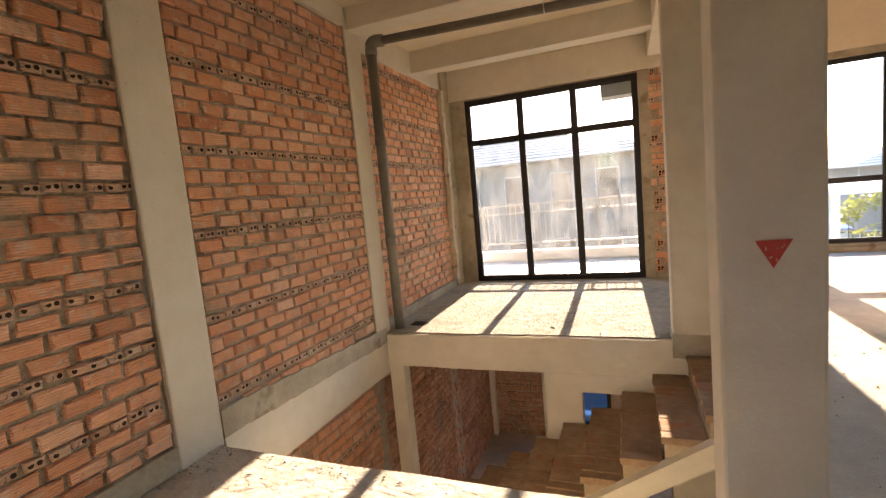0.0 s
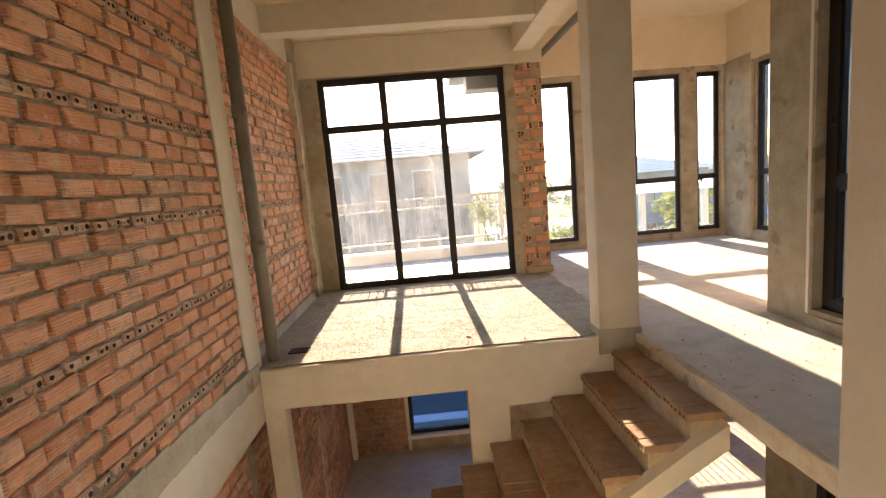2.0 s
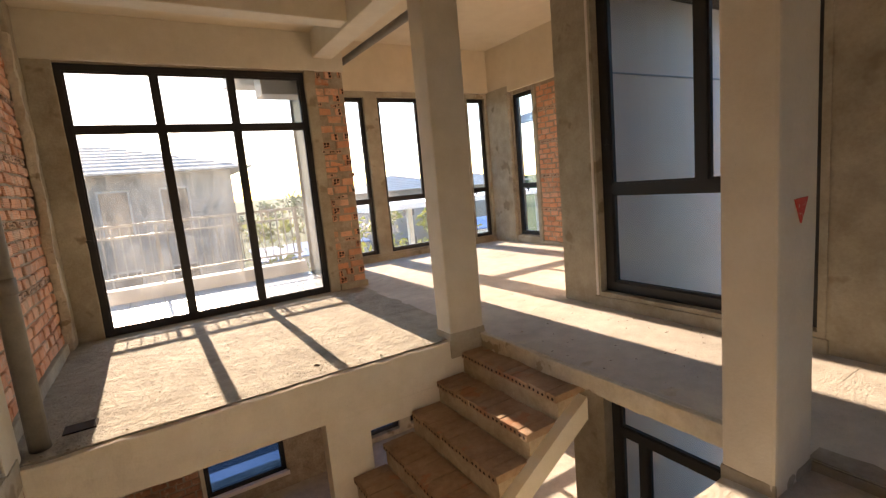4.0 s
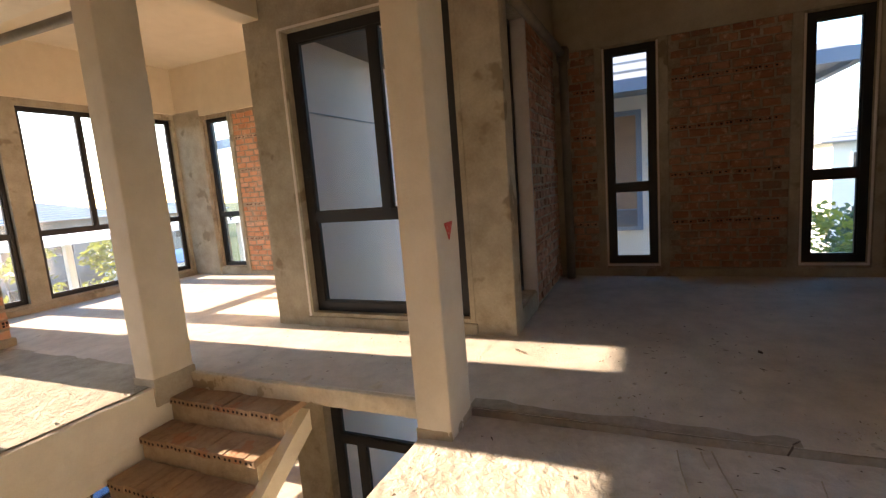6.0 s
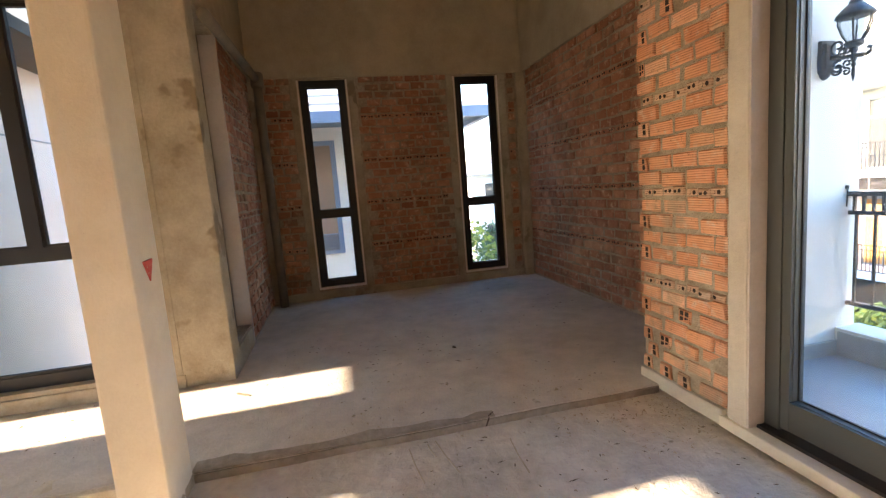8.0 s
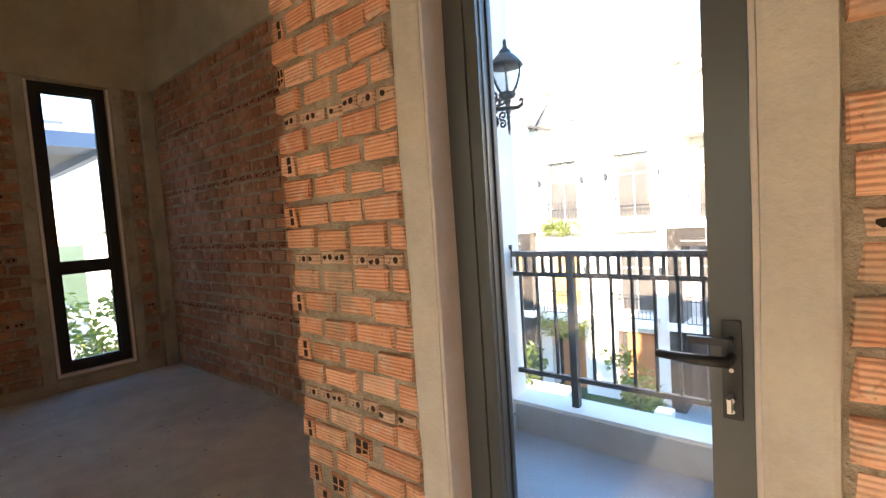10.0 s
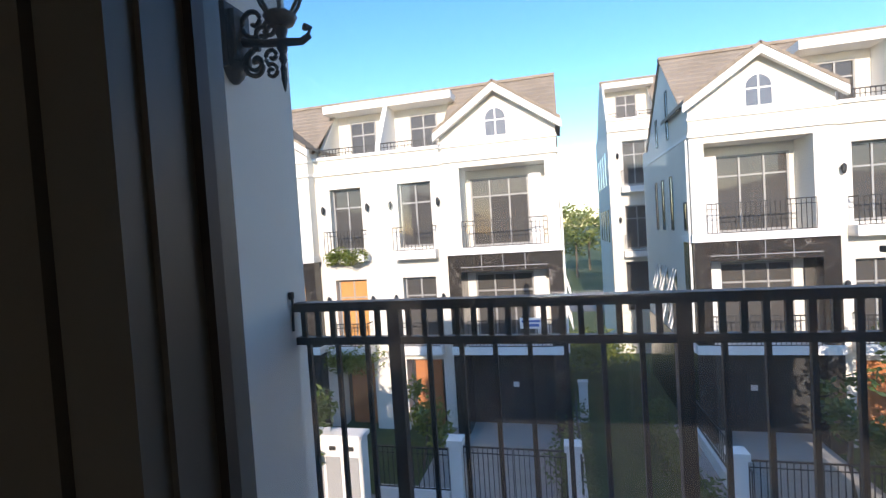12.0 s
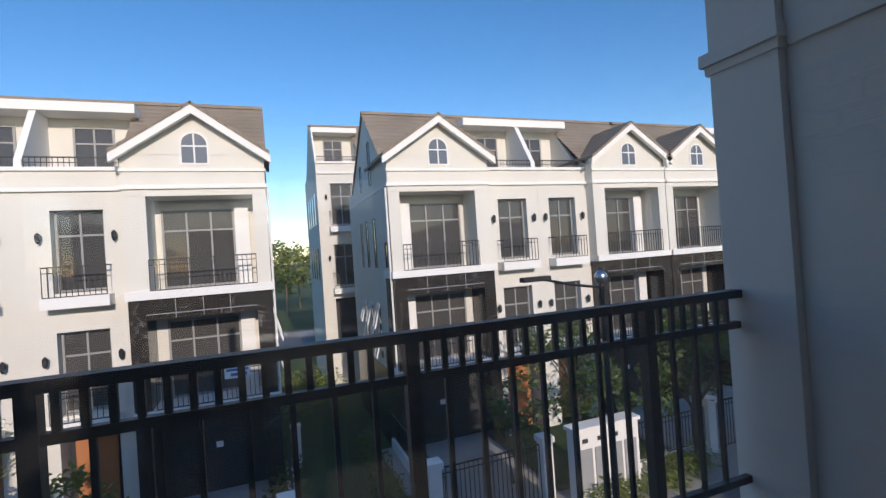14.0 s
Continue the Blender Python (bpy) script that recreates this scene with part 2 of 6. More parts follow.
def cube(x0, y0, z0, x1, y1, z1, bevel=0.0, rough=0.0, cut=0.0):
    """A box with rounded edges, and where wanted an uneven, cut-up surface."""
    bm = bmesh.new()
    box(bm, min(x0, x1), min(y0, y1), min(z0, z1), max(x0, x1), max(y0, y1), max(z0, z1))
    if cut:
        for axis in range(3):
            lo, hi = (min(v.co[axis] for v in bm.verts), max(v.co[axis] for v in bm.verts))
            k = min(60, int((hi - lo) / cut))
            for i in range(1, k + 1):
                no = Vector((0, 0, 0))
                no[axis] = 1
                co = Vector((0, 0, 0))
                co[axis] = lo + (hi - lo) * i / (k + 1)
                bmesh.ops.bisect_plane(bm, geom=bm.verts[:] + bm.edges[:] + bm.faces[:], plane_co=co, plane_no=no)
    if bevel:
        sharp = [e for e in bm.edges if len(e.link_faces) == 2 and e.calc_face_angle(0) > 0.5]
        bmesh.ops.bevel(bm, geom=sharp, offset=bevel, segments=2, profile=0.6, affect="EDGES")
    if rough:
        for v in bm.verts:
            n = noise.noise_vector(v.co * 3.1) * rough + noise.noise_vector(v.co * 13.0) * rough * 0.6
            v.co += n
    return bm


def tube(points, r, sides=10, closed_ends=True):
    """A round bar or pipe along a line of points."""
    bm = bmesh.new()
    rings = []
    pts = [Vector(p) for p in points]
    for i, p in enumerate(pts):
        d = (pts[min(i + 1, len(pts) - 1)] - pts[max(i - 1, 0)]).normalized()
        a = d.orthogonal().normalized() if abs(d.z) > 0.99 else d.cross(Vector((0, 0, 1))).normalized()
        b = d.cross(a)
        rr = r[i] if isinstance(r, (list, tuple)) else r
        rings.append([bm.verts.new(p + (a * math.cos(t) + b * math.sin(t)) * rr) for t in (2 * math.pi * k / sides for k in range(sides))])
    for r0, r1 in zip(rings, rings[1:]):
        for k in range(sides):
            bm.faces.new((r0[k], r0[(k + 1) % sides], r1[(k + 1) % sides], r1[k]))
    if closed_ends:
        bm.faces.new(rings[0][::-1])
        bm.faces.new(rings[-1])
    bmesh.ops.recalc_face_normals(bm, faces=bm.faces)
    return bm


def prism(outline, axis, lo, hi):
    """A flat outline pushed along an axis: outline points are the other two coordinates in order."""
    bm = bmesh.new()

    def at(p, d):
        q = list(p)
        q.insert(axis, d)
        return q
    a = [bm.verts.new(at(p, lo)) for p in outline]
    b = [bm.verts.new(at(p, hi)) for p in outline]
    bm.faces.new(a)
    bm.faces.new(b[::-1])
    for i in range(len(a)):
        j = (i + 1) % len(a)
        bm.faces.new((a[j], a[i], b[i], b[j]))
    bmesh.ops.recalc_face_normals(bm, faces=bm.faces)
    return bm


def join(*bms):
    out = bmesh.new()
    for b in bms:
        tmp = bpy.data.meshes.new("tmp")
        b.to_mesh(tmp)
        out.from_mesh(tmp)
        bpy.data.meshes.remove(tmp)
        b.free()
    return out


def mesh_of(name, bm, mat):
    me = bpy.data.meshes.new(name)
    bm.to_mesh(me)
    bm.free()
    me.materials.append(mat)
    return me


def thing(name, label, category, kind="", group="", at=(0, 0, 0)):
    ob = new(name)
    ob.location = at
    return tagged(ob, label, category, group, kind)


def solid(name, bm, mat, label, category, kind="", group=""):
    return tagged(new(name, mesh_of(name, bm, mat)), label, category, group, kind)


def part(name, bm, mat, parent, label="", smooth=False):
    ob = new(name, mesh_of(name, bm, mat))
    ob.parent = parent
    top = parent
    while top.parent:
        top = top.parent
    ob.matrix_parent_inverse = Matrix.Identity(4)
    if label:
        ob["label"] = label
    if smooth:
        for p in ob.data.polygons:
            p.use_smooth = True
    return ob


# ---- the setting ----
def pos(axis, d, u, z):
    return (d, u, z) if axis == "x" else (u, d, z)


def slab(bm, axis, d0, d1, u0, u1, z0, z1):
    a, b = pos(axis, d0, u0, z0), pos(axis, d1, u1, z1)
    box(bm, min(a[0], b[0]), min(a[1], b[1]), min(a[2], b[2]), max(a[0], b[0]), max(a[1], b[1]), max(a[2], b[2]))


def wall_bm(axis, d0, d1, u0, u1, z0, z1, holes=()):
    """A wall in the plane axis = d0..d1 with openings (u0, u1, z0, z1) that go through it."""
    bm = bmesh.new()
    us = sorted({u0, u1, *[h[0] for h in holes], *[h[1] for h in holes]})
    for a, b in zip(us, us[1:]):
        cuts = sorted((h[2], h[3]) for h in holes if h[0] <= a + 1e-6 and h[1] >= b - 1e-6)
        z = z0
        for lo, hi in cuts:
            if lo > z + 1e-4:
                slab(bm, axis, d0, d1, a, b, z, lo)
            z = hi
        if z1 > z + 1e-4:
            slab(bm, axis, d0, d1, a, b, z, z1)
    bmesh.ops.remove_doubles(bm, verts=bm.verts, dist=1e-5)
    bmesh.ops.recalc_face_normals(bm, faces=bm.faces)
    return bm


def structure(name, bm, mat, label, category="wall"):
    return solid(name, bm, mat, label, category, "structure")


def window(name, axis, d, u0, u1, z0, z1, cols, rows, label, glass, f=0.055, bar=0.05, deep=0.07, low_single=False, handle=None, top_single=False):
    """A framed window: outer frame, mullions, transoms and a pane in every cell. cols, rows: the places of inner bars."""
    w = thing(name, label, "window", "structure")
    h = deep / 2
    for a in ((u0, u0 + f, z0, z1), (u1 - f, u1, z0, z1), (u0 + f, u1 - f, z0, z0 + f), (u0 + f, u1 - f, z1 - f, z1)):
        p, q = pos(axis, d - h, a[0], a[2]), pos(axis, d + h, a[1], a[3])
        part("window_frame", cube(*p, *q, bevel=0.006), M_FRAME, w)
    zs = [z0 + f] + [c for r in rows for c in (r - bar / 2, r + bar / 2)] + [z1 - f]
    for r in rows:
        p, q = pos(axis, d - h * 0.95, u0 + f, r - bar / 2), pos(axis, d + h * 0.95, u1 - f, r + bar / 2)
        part("transom", cube(*p, *q, bevel=0.005), M_FRAME, w)
    for i in range(0, len(zs), 2):
        here = [] if (low_single and i == 0) or (top_single and i == len(zs) - 2) else cols
        us = [u0 + f] + [c for m_ in here for c in (m_ - bar / 2, m_ + bar / 2)] + [u1 - f]
        for m_ in here:
            p, q = pos(axis, d - h * 0.9, m_ - bar / 2, zs[i]), pos(axis, d + h * 0.9, m_ + bar / 2, zs[i + 1])
            part("mullion", cube(*p, *q, bevel=0.005), M_FRAME, w)
        for k in range(0, len(us), 2):
            # sash rim and pane
            s = 0.018
            a, b, c, e = us[k], us[k + 1], zs[i], zs[i + 1]
            rim = bmesh.new()
            for uu0, uu1, zz0, zz1 in ((a, a + s, c, e), (b - s, b, c, e), (a + s, b - s, c, c + s), (a + s, b - s, e - s, e)):
                slab(rim, axis, d - 0.02, d + 0.02, uu0, uu1, zz0, zz1)
            part("sash", rim, M_FRAME, w)
            pane = bmesh.new()
            slab(pane, axis, d - 0.003, d + 0.003, a + s - 0.004, b - s + 0.004, c + s - 0.004, e - s + 0.004)
            g = part("pane", pane, glass, w)
            g.visible_shadow = False
    if handle:
        u, z, side = handle
        a = [pos(axis, d + side * 0.04, u - 0.012, z - 0.05), pos(axis, d + side * 0.055, u + 0.012, z + 0.05)]
        part("handle", join(cube(*a[0], *a[1], bevel=0.003), cube(*pos(axis, d + side * 0.05, u - 0.06, z - 0.01), *pos(axis, d + side * 0.075, u + 0.01, z + 0.01), bevel=0.004)), M_BLACK, w, "black lever handle")
    return w


X_W, X_E, Y_N, Y_S, TOP = -2.08, 4.88, 7.48, -0.35, 3.24
LOW = -3.3
X_P, X_P3 = -1.915, -1.99  # faces of the brick panels in the west wall
YL, LWX0, LWX1, LWZ0, LWZ1 = 8.93, -1.05, 0.10, -3.02, -0.5  # wide lower window

# floors
structure("floor_1", cube(-2.3, 4.80, -0.12, 1.15, 7.65, 0.0, cut=0.12, rough=0.005), M_RAISED, "rough sunlit cement floor of the raised front room", "floor")
structure("floor_2", join(cube(1.16, 2.55, -0.13, 2.42, 4.9, 0.0, cut=0.12, rough=0.004), cube(1.12, 4.9, -0.13, 5.0, 9.35, 0.0, cut=0.25, rough=0.003), cube(1.12, -1.2, -0.13, 5.0, 2.55, 0.0, cut=0.25, rough=0.003)), M_FLOOR, "dusty grey cement screed floor with swept debris", "floor")
structure("floor_3", cube(-2.3, -0.66, -0.2, 1.125, 2.56, -0.048, cut=0.07, rough=0.006), M_SLAB, "rough cement landing slab beside the stairwell", "floor")
structure("floor_4", cube(-2.3, -1.2, LOW - 0.15, 5.0, 9.4, LOW), M_FLOOR, "cement floor of the storey below", "floor")
structure("trim_1", cube(-1.9, 4.752, -0.352, 1.15, 4.97, -0.012, bevel=0.012, cut=0.045, rough=0.010), M_PLASTER, "plastered edge beam under the raised floor", "beam")
structure("trim_2", cube(1.118, 2.56, -0.135, 1.33, 4.745, -0.003, bevel=0.012, cut=0.04, rough=0.011), M_EDGE, "chipped plastered slab edge at the stairwell", "beam")
structure("trim_3", cube(-1.9, 2.36, -0.4, 0.80, 2.556, -0.055, bevel=0.008), M_PLASTER, "plastered edge beam of the landing", "beam")
# grime and mortar along the change of level
rg = random.Random(44)
edge = [(1.112, 0.75 + 0.09 * k) for k in range(19)]
edge += [(1.17 + 0.05 * (y - 0.75) / 1.6 + rg.uniform(-0.02, 0.03), y) for x, y in reversed(edge)]
structure("trim_4", prism(edge, 2, -0.002, 0.0045), M_GRIME, "dark grime beside the low floor step", "trim")
structure("trim_4b", cube(1.106, -0.33, -0.055, 1.1195, 2.36, -0.008, cut=0.05, rough=0.004), M_GRIME, "grimy mortar joint along the low floor step", "trim")

# the long west wall: mortar bed, plastered columns, band beam
ws = structure("wall_west", wall_bm("x", -2.30, X_W - 0.02, -0.65, Y_N + 0.2, LOW, 3.75), M_MORTAR, "tall bare hollow-brick wall between plastered columns")
wp1 = structure("wall_west_panel_1", cube(X_W - 0.022, -0.64, -0.058, X_P - 0.022, 2.30, 3.74), M_MORTAR, "brick infill panel almost flush with its plastered column")
wp2 = structure("wall_west_panel_2", cube(X_W - 0.022, 2.59, -0.056, X_P - 0.022, 4.60, 3.06), M_MORTAR, "brick infill panel almost flush with its plastered columns")
wp3 = structure("wall_west_panel_3", cube(X_W - 0.022, 4.85, -0.018, X_P3 - 0.022, 7.25, 2.93), M_MORTAR, "brick infill panel set back behind the drain pipe")
structure("column_1", cube(X_W - 0.02, 2.29, -0.06, -1.90, 2.60, 3.75, bevel=0.012, cut=0.35, rough=0.003), M_PLASTER, "cream plastered column in the brick wall", "column")
structure("column_2", cube(X_W - 0.02, 4.58, 0.0, -1.90, 4.86, 3.3, bevel=0.012, cut=0.35, rough=0.003), M_PLASTER, "cream plastered column beside a grey drain pipe", "column")
structure("column_3", cube(X_W - 0.02, 7.2, 0.0, -1.93, Y_N + 0.05, 3.3, bevel=0.03, cut=0.12, rough=0.008), M_RENDER, "roughly rendered corner column", "column")
structure("trim_59", join(*[cube(X_W - 0.018, 2.60 + 0.2171 * i, -0.02 - 0.009 * i, -1.893, 2.60 + 0.2171 * (i + 1), 0.165 - 0.0125 * i, cut=0.07, rough=0.005) for i in range(10)]), M_RENDER, "grey cement strip between the band beam and the bricks", "trim")
structure("trim_5", cube(X_W - 0.02, 2.60, -0.43, -1.899, 4.77, 0.012, bevel=0.012, cut=0.25, rough=0.004), M_PLASTER, "plastered band beam along the brick wall at floor level", "beam")
structure("trim_6", cube(X_W - 0.02, 4.86, -0.02, -1.965, 7.2, 0.10, bevel=0.012, cut=0.2, rough=0.006), M_RENDER, "cement skirting along the brick wall", "trim")
structure("trim_7", cube(X_W - 0.02, -0.35, -0.04, -1.888, 2.29, 0.10, bevel=0.012, cut=0.2, rough=0.006), M_RENDER, "cement skirting along the brick wall", "trim")
structure("trim_8", cube(X_W - 0.02, 2.60, 3.06, -1.89, 4.58, 3.3, bevel=0.01, cut=0.3, rough=0.004), M_PLASTER, "plastered beam on top of the brick wall", "beam")
structure("trim_9", cube(X_W - 0.02, 4.86, 2.93, -1.97, 7.2, 3.3, bevel=0.01, cut=0.3, rough=0.004), M_PLASTER, "plastered beam on top of the brick wall", "beam")

structure("trim_75", cube(-1.985, 7.13, 0.1, -1.915, 7.225, 2.92, cut=0.045, rough=0.022), M_EDGE, "ragged mortar seam between the bricks and the corner column", "trim")
for i, (yy, hi) in enumerate(((2.285, 3.6), (4.575, 3.06))):
    structure(f"trim_{76 + i}", cube(-1.95, yy - 0.006, 0.08, -1.912, yy + 0.012, hi, cut=0.05, rough=0.008), M_MORTAR, "dark ragged joint beside the plastered column", "trim")

# free columns
def pillar(name, x0, y0, x1, y1, z0, z1, label, foot):
    p = structure(name, cube(x0, y0, z0, x1, y1, z1, bevel=0.014, cut=0.4, rough=0.003), M_PLASTER, label, "column")
    part("column_foot", cube(x0 - foot[2], y0 - foot[2], foot[0], x1 + foot[2], y1 + foot[2], foot[1], bevel=0.006, cut=0.03, rough=0.009), M_RENDER, p, "bare cement foot")
    return p


pil = pillar("column_4", 0.80, 2.36, 1.115, 2.565, -0.20, 3.75, "cream plastered column with a red triangle mark", (-0.2, 0.005, 0.003))
part("triangle_mark", prism([(0.911, 1.115), (1.016, 1.117), (0.962, 1.022)], 1, 2.352, 2.3575), M_RED, pil, "worn red painted triangle")
pillar("column_5", 0.83, 4.742, 1.165, 4.955, -0.20, 3.3, "cream plastered column at the head of the stair", (-0.16, 0.05, 0.008))

# front wall with the wide glazed door
N1 = structure("wall_north", wall_bm("y", Y_N + 0.012, Y_N + 0.22, -2.3, 1.215, -0.25, 3.75, [(-1.715, 0.735, -0.02, 2.775)]), M_MORTAR, "front wall with a wide glazed door")
for nm, q in (("trim_11", (-1.94, Y_N - 0.01, -0.02, -1.705, Y_N + 0.2, 2.9)), ("trim_12", (0.725, Y_N - 0.01, -0.02, 0.86, Y_N + 0.2, 2.9)), ("trim_13", (-2.06, Y_N - 0.025, 2.79, 1.235, Y_N + 0.2, 3.24))):
    structure(nm, cube(*q, bevel=0.012, cut=0.15, rough=0.006), M_RENDER if nm != "trim_13" else M_PLASTER, "uneven cement surround of the glazed door", "trim")
structure("trim_14", cube(0.86, Y_N - 0.02, -0.02, 1.245, Y_N + 0.21, 0.085, bevel=0.015, cut=0.1, rough=0.006), M_RENDER, "cement foot of the brick pier", "trim")
window("window_1", "y", Y_N + 0.07, -1.71, 0.73, 0.0, 2.77, [-0.872, -0.115], [2.135], "dark aluminium glazed door with dusty panes and transom lights", M_DUSTY, f=0.065, bar=0.055, handle=(-1.655, 1.02, -1))
structure("wall_bay_side", wall_bm("x", 1.02, 1.225, Y_N + 0.22, 9.4, -0.2, 3.75), M_RENDER, "cement rendered side wall of the bay")

# bay with narrow windows
YB = 9.20
NB = structure("wall_bay", wall_bm("y", YB, YB + 0.2, 1.02, 5.1, LOW, 3.75, [(1.604, 2.216, 0.124, 2.836), (2.464, 4.076, 0.124, 2.836), (4.354, 4.776, 0.124, 2.836), (1.58, 4.8, LOW + 0.1, LOW + 2.86)]), M_RENDER, "cement rendered front wall with tall windows")
structure("trim_15", cube(1.225, YB - 0.05, 2.93, X_E, YB + 0.02, 3.74, bevel=0.01, cut=0.3, rough=0.004), M_SOFFIT, "plastered beam above the windows", "beam")
structure("trim_16", cube(1.225, YB - 0.03, -0.02, X_E, YB + 0.02, 0.085, bevel=0.012, cut=0.2, rough=0.006), M_RENDER, "cement sill upstand below the windows", "trim")
for k, (a, b, cols) in enumerate(((1.60, 2.22, []), (2.46, 4.08, [3.28]), (4.35, 4.78, []))):
    window(f"window_{k + 2}", "y", YB + 0.10, a, b, 0.12, 2.84, cols, [1.07], "tall dark aluminium window with a low lower light", M_GLASSN, low_single=True, handle=(a + 0.1, 1.02, -1) if not cols else None)
EB = structure("wall_east_bay", wall_bm("x", X_E + 0.014, X_E + 0.22, 4.95, 9.4, LOW, 3.75, [(7.964, 8.516, 0.154, 2.776)]), M_MORTAR, "brick end wall of the bay with one tall window")
window("window_5", "x", X_E + 0.09, 7.96, 8.52, 0.15, 2.78, [], [1.09], "tall dark aluminium window with a low lower light", M_GLASSN, handle=(8.24, 1.03, -1))
structure("column_6", cube(X_E - 0.05, 8.56, -0.01, X_E + 0.1, YB + 0.01, 2.95, bevel=0.015, cut=0.2, rough=0.006), M_RENDER, "rendered corner column", "column")
structure("trim_17", cube(X_E - 0.04, 4.95, 2.84, X_E + 0.2, YB - 0.04, 3.74, bevel=0.01, cut=0.3, rough=0.004), M_SOFFIT, "plastered beam above the brick wall", "beam")
structure("trim_18", cube(X_E - 0.02, 7.86, -0.01, X_E + 0.02, 7.95, 2.84, bevel=0.01, cut=0.2, rough=0.004), M_RENDER, "cement window surround", "trim")
structure("trim_19", cube(X_E - 0.02, 7.95, -0.01, X_E + 0.02, 8.56, 0.14, bevel=0.01, cut=0.2, rough=0.004), M_RENDER, "cement window sill", "trim")
structure("trim_20", cube(X_E - 0.02, 4.95, -0.01, X_E + 0.02, 7.86, 0.06, bevel=0.01, cut=0.2, rough=0.004), M_RENDER, "cement skirting", "trim")

# the light well: rendered piers round a large window
structure("wall_well_west", wall_bm("x", 2.38, 2.58, 2.40, 4.95, -0.13, 3.75, [(2.804, 4.496, 0.134, 2.846)]), M_RENDER, "cement rendered wall with a large window to the light well")
structure("wall_well_west_lower", wall_bm("x", 2.38, 2.58, 2.40, 4.95, LOW, -0.13, [(2.77, 4.53, LOW + 0.105, LOW + 2.87)]), M_RENDER, "cement rendered wall of the storey below")
structure("trim_21", cube(2.36, 2.74, -0.01, 2.60, 4.56, 0.10, bevel=0.012, cut=0.12, rough=0.006), M_RENDER, "rough cement sill of the large window", "trim")
structure("wall_well_north", wall_bm("y", 4.751, 4.95, 2.581, 5.45, LOW, 3.75), M_WELL, "white painted outer wall of the open notch")
WN = structure("wall_well_south", wall_bm("y", 2.412, 2.60, 2.581, 5.1, LOW, 3.75, [(2.644, 3.276, 0.194, 2.796)]), M_MORTAR, "wall with a narrow window to the light well")
window("window_6", "x", 2.50, 2.80, 4.50, 0.13, 2.85, [3.58], [1.09], "large dark aluminium window with a fixed lower light", M_GLASS, f=0.095, bar=0.085, low_single=True, handle=(4.44, 1.5, -1))
window("window_7", "x", 2.50, 2.80, 4.50, LOW + 0.13, LOW + 2.85, [4.16], [-1.27], "large dark aluminium window of the storey below with a fixed upper light", M_GLASS, f=0.095, bar=0.085, top_single=True)
for nm, q in (("trim_22", (2.76, 2.775)), ("trim_23", (4.525, 4.54))):
    structure(nm, cube(2.372, q[0] - 0.004, 0.1, 2.47, q[1] + 0.004, 2.87), M_WHITE if nm == "trim_23" else M_RENDER, "white caulked reveal of the large window", "trim")
structure("trim_24", cube(2.372, 2.771, 2.855, 2.47, 4.529, 2.875), M_WHITE, "white caulked reveal of the large window", "trim")
window("window_8", "y", 2.575, 2.64, 3.28, 0.19, 2.80, [], [1.09], "narrow dark aluminium window to the light well", M_GLASS)
structure("trim_25", cube(2.39, 2.395, -0.01, 2.618, 2.45, 3.74, bevel=0.012, cut=0.2, rough=0.005), M_RENDER, "rendered jamb of the narrow window", "trim")
structure("trim_84", cube(3.262, 2.394, 0.0, 3.297, 2.535, 2.81, bevel=0.006, cut=0.2, rough=0.003), M_PINK, "pale skim-plastered reveal of the narrow window", "trim")
structure("trim_27", cube(2.618, 2.397, -0.01, 3.26, 2.53, 0.18, bevel=0.012, cut=0.2, rough=0.006), M_RENDER, "rendered sill of the narrow window", "trim")
structure("trim_28", cube(2.618, 2.39, 2.81, X_E, 2.46, 3.74, bevel=0.012, cut=0.3, rough=0.005), M_BAND, "plastered beam over the brick wall", "beam")

# back room on the east
ER = structure("wall_east", wall_bm("x", X_E + 0.014, X_E + 0.22, -1.35, 2.42, LOW, 3.75, [(1.249, 1.811, 0.154, 2.771), (-0.751, -0.184, 0.154, 2.771)]), M_MORTAR, "bare brick wall with two tall narrow windows")
window("window_9", "x", X_E + 0.08, 1.245, 1.815, 0.15, 2.775, [], [1.105], "tall narrow dark aluminium window", M_GLASS, f=0.082, bar=0.085)
window("window_10", "x", X_E + 0.08, -0.755, -0.18, 0.15, 2.775, [], [1.105], "tall narrow dark aluminium window", M_GLASS, f=0.082, bar=0.085)
for i, (a, b) in enumerate(((1.12, 1.22), (1.84, 1.93), (-0.88, -0.785), (-0.15, -0.05))):
    structure(f"trim_{29 + i}", cube(X_E - 0.012, a, -0.01, X_E + 0.14, b - 0.001, 2.8, bevel=0.01, cut=0.2, rough=0.004), M_RENDER, "cement surround of a narrow window", "trim")
for i, (a, b) in enumerate(((1.245, 1.815), (-0.755, -0.18))):
    w_ = structure(f"trim_{33 + i}", join(cube(X_E + 0.0, a - 0.02, 0.125, X_E + 0.05, b + 0.02, 0.149), cube(X_E + 0.005, a - 0.022, 0.15, X_E + 0.045, a - 0.002, 2.77), cube(X_E + 0.005, b + 0.002, 0.15, X_E + 0.045, b + 0.022, 2.77)), M_WHITE, "white caulked edge round a narrow window", "trim")
structure("trim_35", cube(X_E - 0.02, -1.14, 2.79, X_E + 0.2, 2.40, 3.74, bevel=0.01, cut=0.3, rough=0.004), M_BAND, "plastered beam above the narrow windows", "beam")
structure("trim_36", cube(X_E - 0.012, -1.14, -0.01, X_E + 0.03, 2.40, 0.10, bevel=0.01, cut=0.2, rough=0.005), M_RENDER, "cement skirting", "trim")
